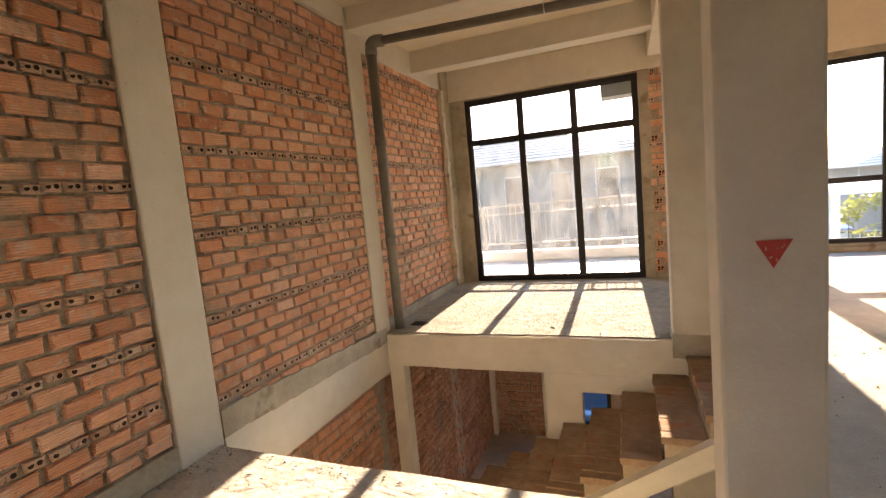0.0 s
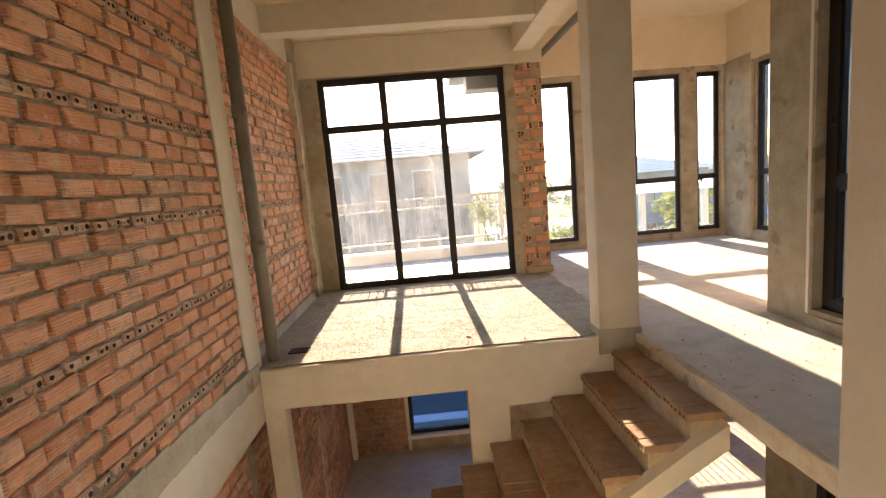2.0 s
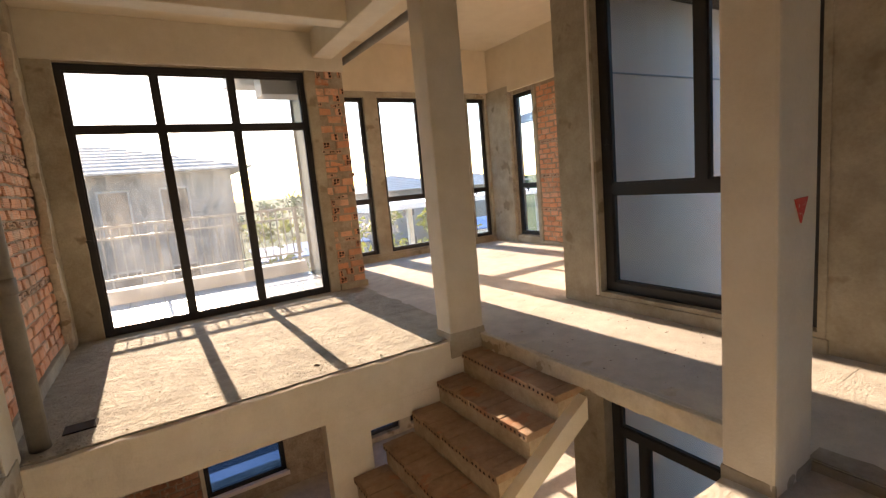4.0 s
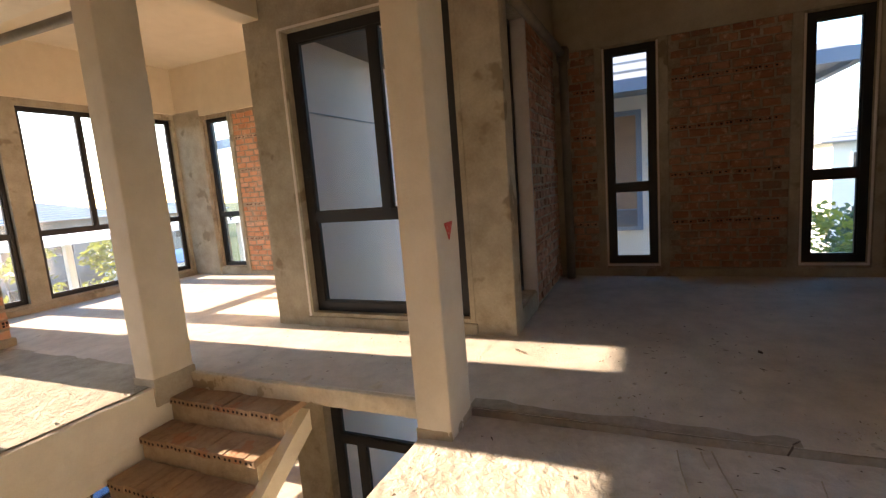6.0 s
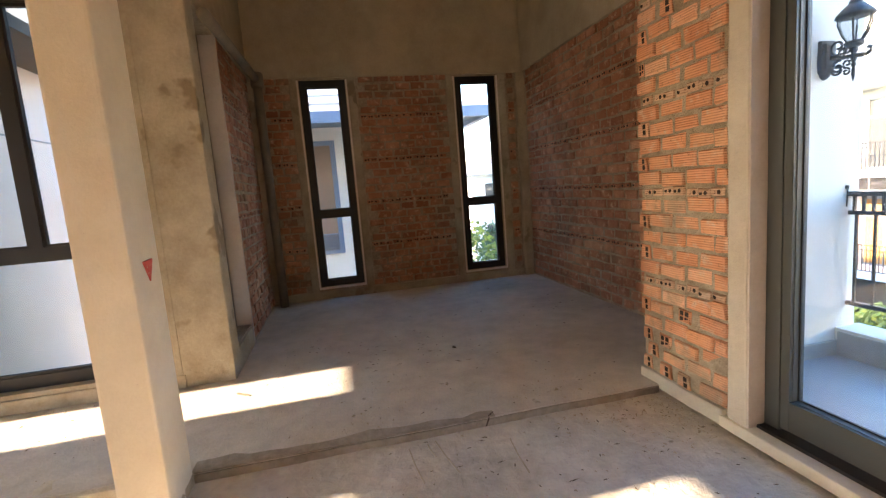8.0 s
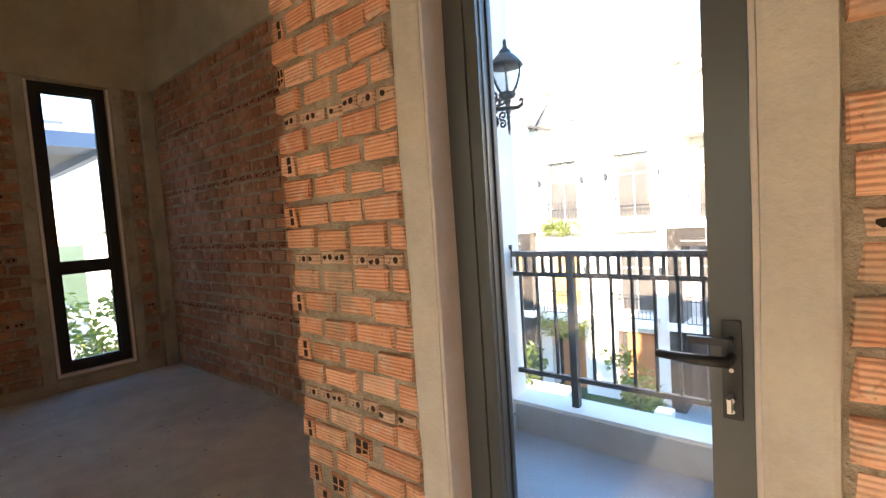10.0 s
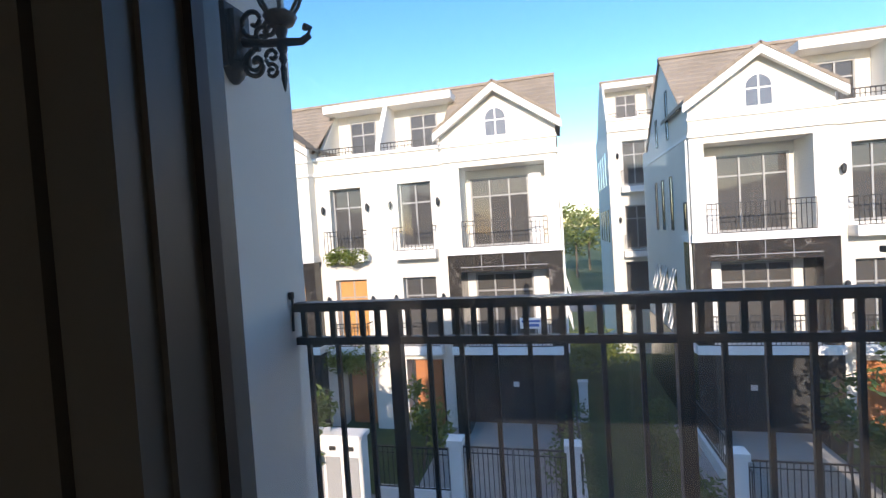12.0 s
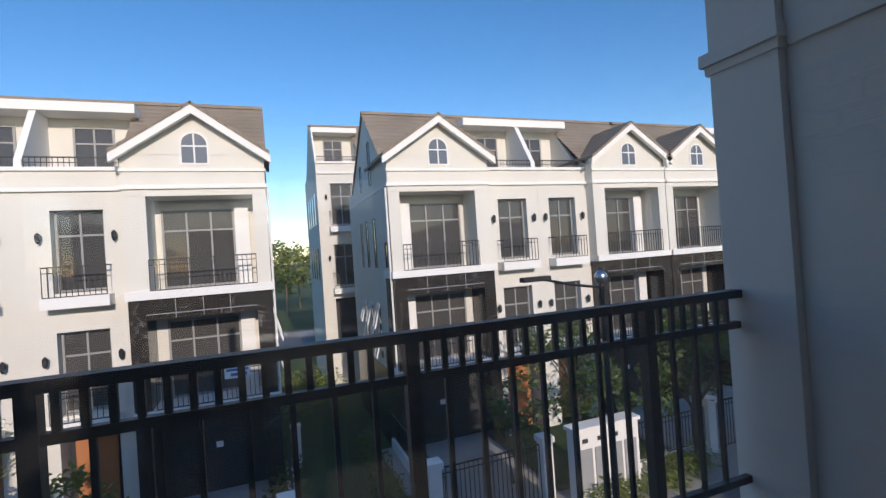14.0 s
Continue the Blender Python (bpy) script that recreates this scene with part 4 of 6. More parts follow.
pw_ = structure("column_9", cube(-1.95, -1.825, -0.3, -1.545, -1.555, 5.0, bevel=0.006), M_WHITE, "white painted pilaster with a moulded band", "column")
part("moulding", join(cube(-1.96, -1.838, 1.965, -1.533, -1.545, 2.0, bevel=0.006), cube(-1.96, -1.85, 2.0, -1.515, -1.535, 2.05, bevel=0.01)), M_WHITE, pw_, "moulded band")
structure("trim_53", cube(-1.96, -1.534, 1.97, -1.565, -0.66, 2.045, bevel=0.01), M_WHITE, "moulded band on the balcony wall", "trim")
structure("trim_51", cube(-1.6, -0.68, -0.3, 1.09, -0.651, -0.02), M_WHITE, "painted outer face", "trim")
RY = -1.78
rail = thing("balcony_railing", "black painted steel balcony railing with closely spaced balusters", "railing")
part("top_rail", cube(-1.547, RY - 0.026, 1.066, 1.092, RY + 0.026, 1.097, bevel=0.006), M_BLACK, rail)
part("under_rail", cube(-1.547, RY - 0.013, 0.945, 1.092, RY + 0.013, 0.972, bevel=0.004), M_BLACK, rail)
part("bottom_rail", cube(-1.547, RY - 0.013, 0.335, 1.092, RY + 0.013, 0.362, bevel=0.004), M_BLACK, rail)
POSTS = (0.714, -0.19, -1.08)
for x in POSTS:
    part("post", cube(x - 0.021, RY - 0.021, 0.17, x + 0.021, RY + 0.021, 1.068, bevel=0.004), M_BLACK, rail)
bal = mesh_of("baluster", cube(-0.0075, -0.0075, 0, 0.0075, 0.0075, 0.588, bevel=0.002), M_BLACK)
bal2 = mesh_of("short_baluster", cube(-0.009, -0.007, 0, 0.009, 0.007, 0.096, bevel=0.002), M_BLACK)
k = 0
while 1.045 - 0.112 * k > -1.53:
    x = 1.045 - 0.112 * k
    k += 1
    if min(abs(x - p) for p in POSTS) > 0.03:
        ob = new("baluster", bal)
        ob.parent, ob.location = rail, (x, RY, 0.36)
k = 0
while 1.06 - 0.0565 * k > -1.53:
    x = 1.06 - 0.0565 * k
    k += 1
    if min(abs(x - p) for p in POSTS) > 0.025:
        ob = new("short_baluster", bal2)
        ob.parent, ob.location = rail, (x, RY, 0.971)

# wall lantern
M_IRON = surface("blackened_iron", (0.008, 0.010, 0.012), (0.014, 0.017, 0.02), (0.03, 0.035, 0.04), 0.5, 8.0, 90, 0.3)
lan = thing("wall_lantern", "ornate black iron wall lantern on the white balcony wall", "lantern")
LX, LY = 0.865, -1.45


def lathe(profile, cx, cy, sides=12):
    bm = bmesh.new()
    rings = [[bm.verts.new((cx + r * math.cos(t), cy + r * math.sin(t), z)) for t in (2 * math.pi * k / sides for k in range(sides))] for r, z in profile]
    for a, b in zip(rings, rings[1:]):
        for k in range(sides):
            bm.faces.new((a[k], a[(k + 1) % sides], b[(k + 1) % sides], b[k]))
    bm.faces.new(rings[0][::-1])
    bm.faces.new(rings[-1])
    bmesh.ops.recalc_face_normals(bm, faces=bm.faces)
    return bm


def scroll(cx, cz, r0, r1, a0, turns, y, n=18):
    return [(cx + (r0 + (r1 - r0) * i / n) * math.cos(a0 + turns * 2 * math.pi * i / n), y, cz + (r0 + (r1 - r0) * i / n) * math.sin(a0 + turns * 2 * math.pi * i / n)) for i in range(n + 1)]


plate = cube(1.015, LY - 0.05, 1.82, 1.039, LY + 0.05, 2.01, bevel=0.02)
dome = bmesh.new()
bmesh.ops.create_uvsphere(dome, u_segments=16, v_segments=10, radius=1.0, matrix=Matrix.Translation((1.036, LY, 1.89)) @ Matrix.Diagonal((0.045, 0.055, 0.112, 1)))
part("boss", dome, M_IRON, lan, "domed oval boss of the wall plate", smooth=True)
for cz, a0, tn in ((1.955, -1.9, 1.15), (1.825, 1.9, -1.15)):
    part("scrollwork", join(tube(scroll(0.955, cz, 0.05, 0.008, a0, tn, LY, 22), 0.0075, 6), tube(scroll(0.90, cz + (0.02 if cz < 1.9 else -0.03), 0.026, 0.005, a0 + 3.1, -tn, LY, 16), 0.0065, 6)), M_IRON, lan, "curled iron scroll")
part("spike", tube([(LX, LY, 1.80), (LX, LY, 1.77), (LX, LY, 1.735)], [0.008, 0.009, 0.002], 8), M_IRON, lan)
part("wall_plate", join(plate, cube(0.995, LY - 0.035, 1.84, 1.018, LY + 0.035, 1.99, bevel=0.015)), M_IRON, lan)
part("arm", join(tube([(1.0, LY, 1.90), (0.92, LY, 1.885), (LX, LY, 1.88), (0.80, LY, 1.872), (0.775, LY, 1.885), (0.772, LY, 1.905), (0.788, LY, 1.912)], [0.014, 0.012, 0.014, 0.011, 0.010, 0.010, 0.012], 8), tube(scroll(0.955, 1.835, 0.034, 0.006, 1.4, -1.3, LY), 0.007, 6), tube(scroll(0.925, 1.915, 0.03, 0.006, -1.4, 1.2, LY), 0.007, 6), tube(scroll(0.905, 1.80, 0.024, 0.005, 1.0, 1.25, LY), 0.006, 6)), M_IRON, lan, "scrolled iron arm", smooth=True)
part("finial", lathe([(0.006, 1.79), (0.010, 1.80), (0.006, 1.815), (0.013, 1.83), (0.008, 1.845), (0.016, 1.86), (0.012, 1.89), (0.02, 1.915), (0.016, 1.93)], LX, LY, 10), M_IRON, lan, smooth=True)
part("base_cup", lathe([(0.016, 1.925), (0.04, 1.935), (0.05, 1.955), (0.036, 1.965)], LX, LY, 12), M_IRON, lan, smooth=True)
M_SHADE = glass_material("lantern_glass", (0.85, 0.88, 0.9), 0.1)
part("shade", lathe([(0.035, 1.962), (0.058, 2.0), (0.078, 2.06), (0.082, 2.10)], LX, LY, 6), M_SHADE, lan, "clear glass panes")
for k in range(6):
    t = 2 * math.pi * k / 6
    part("cage_bar", tube([(LX + r * math.cos(t), LY + r * math.sin(t), z) for r, z in ((0.036, 1.96), (0.062, 2.0), (0.084, 2.06), (0.086, 2.105))], 0.005, 6), M_IRON, lan)
part("cap", lathe([(0.095, 2.10), (0.092, 2.115), (0.07, 2.14), (0.045, 2.165), (0.03, 2.17), (0.034, 2.185), (0.014, 2.20), (0.009, 2.22), (0.012, 2.232), (0.004, 2.25)], LX, LY, 12), M_IRON, lan, smooth=True)
lan.location = (0.05, -0.08, 0.028)

solid("wire_stub", join(tube([(1.086, -1.745, 1.13), (1.078, -1.742, 1.135), (1.080, -1.742, 1.06), (1.086, -1.748, 1.0)], 0.0045, 6), cube(1.076, -1.752, 1.115, 1.092, -1.735, 1.14)), M_BLACK, "short black wire stub on the white wall", "wire")

solid("wire_stub", join(tube([(1.088, -1.385, 0.93), (1.079, -1.386, 0.925), (1.080, -1.39, 0.86), (1.086, -1.396, 0.81)], 0.0045, 6), cube(1.076, -1.393, 0.912, 1.092, -1.377, 0.935, bevel=0.002)), M_BLACK, "short black wire stub low on the white wall", "wire")

# ---- the street to the south ----
M_GRASS = surface("grass", (0.022, 0.045, 0.010), (0.045, 0.078, 0.017), (0.085, 0.12, 0.03), 1.0, 0.6, 9, 1.0, relief=0.1)
M_ROAD = surface("asphalt", (0.10, 0.10, 0.10), (0.13, 0.13, 0.13), (0.17, 0.165, 0.16), 0.9, 0.3, 20, 0.3)
M_PAVE = surface("concrete_paving", (0.27, 0.255, 0.23), (0.34, 0.32, 0.29), (0.40, 0.38, 0.35), 0.9, 0.4, 14, 0.3)
M_FACADE = surface("painted_facade", (0.65, 0.61, 0.535), (0.72, 0.68, 0.60), (0.77, 0.73, 0.65), 0.8, 0.25, 20, 0.08, stretch=(1, 1, 0.35))
M_FACADEWHITE = surface("white_moulding", (0.77, 0.745, 0.70), (0.82, 0.795, 0.75), (0.85, 0.825, 0.78), 0.8, 0.3, 20, 0.08)
M_MARBLE = material("black_marble", (0.02, 0.018, 0.017), 0.2)
_w = node(M_MARBLE, "ShaderNodeTexNoise", Scale=0.8, Detail=5.0, Roughness=0.5, Distortion=1.0)
_g = M_MARBLE.node_tree.nodes.new("ShaderNodeNewGeometry")
link(M_MARBLE, _g.outputs["Position"], _w.inputs["Vector"])
link(M_MARBLE, ramp(M_MARBLE, _w.outputs["Fac"], ((0.495, (0.026, 0.022, 0.019)), (0.5, (0.20, 0.175, 0.15)), (0.505, (0.03, 0.026, 0.022)))), M_MARBLE.node_tree.nodes["Principled BSDF"].inputs["Base Color"])
M_FARFRAME = material("grey_window_frame", (0.30, 0.295, 0.28), 0.5)
M_ARCHPANE = material("pale_pane", (0.13, 0.145, 0.17), 0.1)
M_FARGLASS = material("far_window_glass", (0.075, 0.071, 0.066), 0.06)
M_ORANGE = surface("orange_timber", (0.42, 0.17, 0.04), (0.55, 0.25, 0.06), (0.62, 0.31, 0.09), 0.6, 2.0, 20, 0.2, stretch=(3, 3, 0.3))
M_DOORRED = surface("brown_timber_door", (0.33, 0.11, 0.035), (0.42, 0.15, 0.05), (0.48, 0.19, 0.07), 0.5, 2.0, 20, 0.2, stretch=(3, 3, 0.3))
# Near-black: shade deep in the garage recesses is put into this colour.
M_GARAGE = surface("garage_recess_dark", (0.016, 0.017, 0.017), (0.024, 0.025, 0.025), (0.034, 0.034, 0.033), 0.6, 0.5, 12, 0.1)
M_ROOF = surface("brown_roof_tile", (0.19, 0.15, 0.11), (0.26, 0.207, 0.155), (0.33, 0.27, 0.21), 0.85, 0.8, 12, 0.4)
M_GREYBOX = material("grey_cabinet_door", (0.32, 0.32, 0.32), 0.6)
M_BARK = surface("bark", (0.07, 0.05, 0.035), (0.12, 0.09, 0.06), (0.17, 0.13, 0.09), 0.95, 4.0, 30, 0.8)


def leaf_material(name, a, b, c):
    m = material(name, b, 0.55)
    n = m.node_tree.nodes.new("ShaderNodeNewGeometry")
    bs = m.node_tree.nodes["Principled BSDF"]
    link(m, ramp(m, n.outputs["Random Per Island"], ((0.0, a), (0.55, b), (1.0, c))), bs.inputs["Base Color"])
    tr = m.node_tree.nodes.new("ShaderNodeBsdfTranslucent")
    tr.inputs["Color"].default_value = (*[min(1, v * 1.6) for v in c], 1)
    mx = m.node_tree.nodes.new("ShaderNodeMixShader")
    mx.inputs[0].default_value = 0.3
    link(m, bs.outputs[0], mx.inputs[1])
    link(m, tr.outputs[0], mx.inputs[2])
    link(m, mx.outputs[0], m.node_tree.nodes["Material Output"].inputs["Surface"])
    return m


M_LEAF = leaf_material("leaf", (0.025, 0.055, 0.012), (0.06, 0.105, 0.022), (0.11, 0.15, 0.035))
M_LEAFY = leaf_material("yellow_green_leaf", (0.05, 0.085, 0.015), (0.12, 0.16, 0.03), (0.22, 0.24, 0.05))
M_LEAFSUN = leaf_material("sunlit_leaf", (0.08, 0.12, 0.025), (0.16, 0.19, 0.045), (0.26, 0.26, 0.07))
M_LEAFB = leaf_material("blue_green_leaf", (0.03, 0.06, 0.03), (0.06, 0.10, 0.05), (0.10, 0.15, 0.08))

structure("ground", prism([(-2500, -2500), (2500, -2500), (2500, 2500), (-2500, 2500)], 2, -7.1, -6.52), M_GRASS, "grassy ground that runs out to the horizon", "ground")
structure("road", prism([(-120, -11.2), (120, -11.2), (120, -5.2), (-120, -5.2)], 2, -6.52, -6.47), M_ROAD, "asphalt street between the rows of houses", "road")
structure("pavement_1", prism([(-120, -13.0), (120, -13.0), (120, -11.2), (-120, -11.2)], 2, -6.52, -6.33), M_PAVE, "concrete pavement along the front fences", "pavement")
structure("pavement_2", prism([(-120, -5.2), (120, -5.2), (120, -3.4), (-120, -3.4)], 2, -6.52, -6.33), M_PAVE, "concrete pavement on the near side", "pavement")
for i, (a, b) in enumerate(((0.5, 4.75), (10.3, 14.6), (-7.9, -3.6), (-21.2, -13.2))):
    structure(f"pavement_{i + 3}", prism([(a, -19.0), (b, -19.0), (b, -13.0), (a, -13.0)], 2, -6.52, -6.36), M_PAVE, "paved drive in front of a garage", "pavement")


def leaves(bm, rnd, centre, radius, n, size, flat=0.75):
    """Small two-triangle leaves in a loose clump."""
    for _ in range(n):
        d = Vector((rnd.gauss(0, 1), rnd.gauss(0, 1), rnd.gauss(0, 1) * flat))
        d = d.normalized() * radius * rnd.random() ** 0.45
        p = Vector(centre) + d
        a = Vector((rnd.gauss(0, 1), rnd.gauss(0, 1), rnd.gauss(0, 0.6))).normalized() * size * rnd.uniform(0.6, 1.3)
        b = a.orthogonal().normalized() * size * rnd.uniform(0.3, 0.5)
        b.rotate(Matrix.Rotation(rnd.uniform(0, 6.28), 3, a.normalized()))
        bm.faces.new([bm.verts.new(q) for q in (p - a, p + b, p + a, p - b)])


def tree(x, y, z, h, r, seed, mat, label, size=0.13, n=70, clumps=22, trunk=0.09):
    rnd = random.Random(seed)
    t = thing("tree", label, "tree")
    top = Vector((x + rnd.uniform(-0.3, 0.3), y + rnd.uniform(-0.3, 0.3), z + h * 0.62))
    base = Vector((x, y, z))
    mid = base.lerp(top, 0.5) + Vector((rnd.uniform(-0.15, 0.15), rnd.uniform(-0.15, 0.15), 0))
    tr = [tube([base, mid, top], [trunk, trunk * 0.75, trunk * 0.45], 8)]
    crown = bmesh.new()
    for k in range(clumps):
        ang, rr = rnd.uniform(0, 6.28), r * rnd.random() ** 0.6
        c = Vector((x + rr * math.cos(ang), y + rr * math.sin(ang), z + h * rnd.uniform(0.42, 0.97) - rr * 0.25))
        if k % 3 == 0:
            s = base.lerp(top, rnd.uniform(0.5, 0.95))
            tr.append(tube([s, s.lerp(c, 0.55) + Vector((0, 0, 0.12)), c], [trunk * 0.4, trunk * 0.25, trunk * 0.1], 5))
        leaves(crown, rnd, c, r * rnd.uniform(0.28, 0.48), n, size)
    part("trunk", join(*tr), M_BARK, t)
    part("crown", crown, mat, t)
    return t


def shrub(name, x0, x1, y0, y1, z0, z1, seed, mat, label, n=500, size=0.09, category="hedge"):
    rnd = random.Random(seed)
    bm = bmesh.new()
    k = max(3, int((x1 - x0 + y1 - y0) / 0.35))
    for i in range(k):
        f = (i + 0.5) / k
        c = (x0 + (x1 - x0) * (f if x1 - x0 > y1 - y0 else rnd.random()), y0 + (y1 - y0) * (f if y1 - y0 >= x1 - x0 else rnd.random()), z0 + (z1 - z0) * rnd.uniform(0.35, 0.7))
        leaves(bm, rnd, c, (z1 - z0) * rnd.uniform(0.45, 0.7), n // k, size)
    return tagged(new(name, mesh_of(name, bm, mat)), label, category, kind="stuff")


def hip_roof(x0, y0, x1, y1, z, h, over=0.8, rows_=9):
    """A hipped roof of stepped tile courses."""
    bm = bmesh.new()
    x0, y0, x1, y1 = x0 - over, y0 - over, x1 + over, y1 + over
    half = min(x1 - x0, y1 - y0) / 2
    for i in range(rows_):
        a, b = i / rows_ * half * 0.995, (i + 1.15) / rows_ * half * 0.995
        b = min(b, half * 0.998)
        za, zb = z + h * a / half + 0.05, z + h * b / half
        lo = [bm.verts.new(p) for p in ((x0 + a, y0 + a, za), (x1 - a, y0 + a, za), (x1 - a, y1 - a, za), (x0 + a, y1 - a, za))]
        hi = [bm.verts.new(p) for p in ((x0 + b, y0 + b, zb), (x1 - b, y0 + b, zb), (x1 - b, y1 - b, zb), (x0 + b, y1 - b, zb))]
        un = [bm.verts.new(v.co - Vector((0, 0, 0.07))) for v in lo]
        for k in range(4):
            n = (k + 1) % 4
            bm.faces.new((lo[k], lo[n], hi[n], hi[k]))
            bm.faces.new((un[k], un[n], lo[n], lo[k]))
        if i == 0:
            bm.faces.new(un[::-1])
    return bm


def tiled_slope(p0, p1, y0, z0, y1, z1, rows_=13, lift=0.035, cut=None):
    """A roof slope of overlapping tile courses from the eave (y0, z0) up to (y1, z1), between x = p0 and p1."""
    bm = bmesh.new()
    for i in range(rows_):
        a, b = i / rows_, (i + 1.12) / rows_
        ya, za, yb, zb = y0 + (y1 - y0) * a, z0 + (z1 - z0) * a, y0 + (y1 - y0) * b, z0 + (z1 - z0) * b
        n = max(2, int(abs(p1 - p0) / 0.33))
        for k in range(n):
            xa, xb = p0 + (p1 - p0) * k / n, p0 + (p1 - p0) * (k + 1) / n
            g_ = 0.012 * (1 if p1 > p0 else -1)
            v = [bm.verts.new(q) for q in ((xa + g_, ya, za + lift), (xb - g_, ya, za + lift), (xb - g_, yb, zb + 0.006), (xa + g_, yb, zb + 0.006), (xa + g_, ya, za - 0.04), (xb - g_, ya, za - 0.04))]
            bm.faces.new((v[0], v[1], v[2], v[3]))
            bm.faces.new((v[4], v[5], v[1], v[0]))
        v = [bm.verts.new(q) for q in ((p0, ya, za), (p1, ya, za), (p1, yb, zb), (p0, yb, zb))]
        bm.faces.new(v)
    bmesh.ops.recalc_face_normals(bm, faces=bm.faces)
    return bm


def gable_slope(xe, ze, xr, zr, y0, y1, rows_=9):
    """Tile courses on one side of a front gable: eave at x = xe, ridge at x = xr, from y0 back to y1."""
    bm = bmesh.new()
    for i in range(rows_):
        a, b = i / rows_, (i + 1.1) / rows_
        xa, za, xb, zb = xe + (xr - xe) * a, ze + (zr - ze) * a, xe + (xr - xe) * b, ze + (zr - ze) * b
        yb0 = y1
        v = [bm.verts.new(q) for q in ((xa, y0, za + 0.05), (xa, yb0, za + 0.05), (xb, yb0, zb + 0.01), (xb, y0, zb + 0.01), (xa, y0, za - 0.08), (xa, yb0, za - 0.08), (xb, y0, zb - 0.1), (xb, yb0, zb - 0.1))]
        bm.faces.new((v[0], v[1], v[2], v[3]))
        bm.faces.new((v[4], v[5], v[1], v[0]))
        bm.faces.new((v[0], v[3], v[6], v[4]))
        bm.faces.new((v[4], v[6], v[7], v[5]))
    bmesh.ops.recalc_face_normals(bm, faces=bm.faces)
    return bm


def bars(x0, x1, y, z0, z1, step=0.14):
    bms = [cube(x0, y - 0.02, z1 - 0.04, x1, y + 0.02, z1), cube(x0, y - 0.015, z0, x1, y + 0.015, z0 + 0.03), cube(x0, y - 0.012, z1 - 0.2, x1, y + 0.012, z1 - 0.175)]
    n = max(2, int(abs(x1 - x0) / step))
    for k in range(n + 1):
        x = x0 + (x1 - x0) * k / n
        bms.append(cube(x - 0.01, y - 0.01, z0, x + 0.01, y + 0.01, z1 - 0.02))
    return join(*bms)


def far_window(house, X, u0, u1, y, z0, z1, cols=(), rows_=(), board=None):
    """Dark framed window of a far facade with its panes; board: a timber sheet in place of glass."""
    w = part("window", join(cube(X(u0), y - 0.05, z0, X(u0 + 0.07), y + 0.04, z1), cube(X(u1 - 0.07), y - 0.05, z0, X(u1), y + 0.04, z1), cube(X(u0 + 0.07), y - 0.05, z0, X(u1 - 0.07), y + 0.04, z0 + 0.07), cube(X(u0 + 0.07), y - 0.05, z1 - 0.07, X(u1 - 0.07), y + 0.04, z1)), M_FARFRAME, house)
    us, zs = [u0 + 0.035, *cols, u1 - 0.035], [z0 + 0.035, *rows_, z1 - 0.035]
    for c in cols:
        part("mullion", cube(X(c - 0.03), y - 0.04, z0 + 0.07, X(c + 0.03), y + 0.03, z1 - 0.07), M_FARFRAME, w)
    for r in rows_:
        part("transom", cube(X(u0 + 0.07), y - 0.04, r - 0.03, X(u1 - 0.07), y + 0.032, r + 0.03), M_FARFRAME, w)
    for a, b in zip(us, us[1:]):
        for c, e in zip(zs, zs[1:]):
            part("pane" if not board else "board", cube(X(a + 0.03), y - 0.02, c + 0.03, X(b - 0.03), y - 0.01 + (0.03 if board else 0), e - 0.03), board or M_FARGLASS, w)
    return w


def wall_lamp(house, x, y, z):
    part("wall_lamp", join(lathe([(0.03, z - 0.18), (0.07, z - 0.1), (0.08, z + 0.08), (0.02, z + 0.16)], x, y + 0.14, 8), cube(x - 0.03, y, z - 0.03, x + 0.03, y + 0.14, z + 0.03)), M_IRON, house, "small black wall lamp")


G0 = -6.75


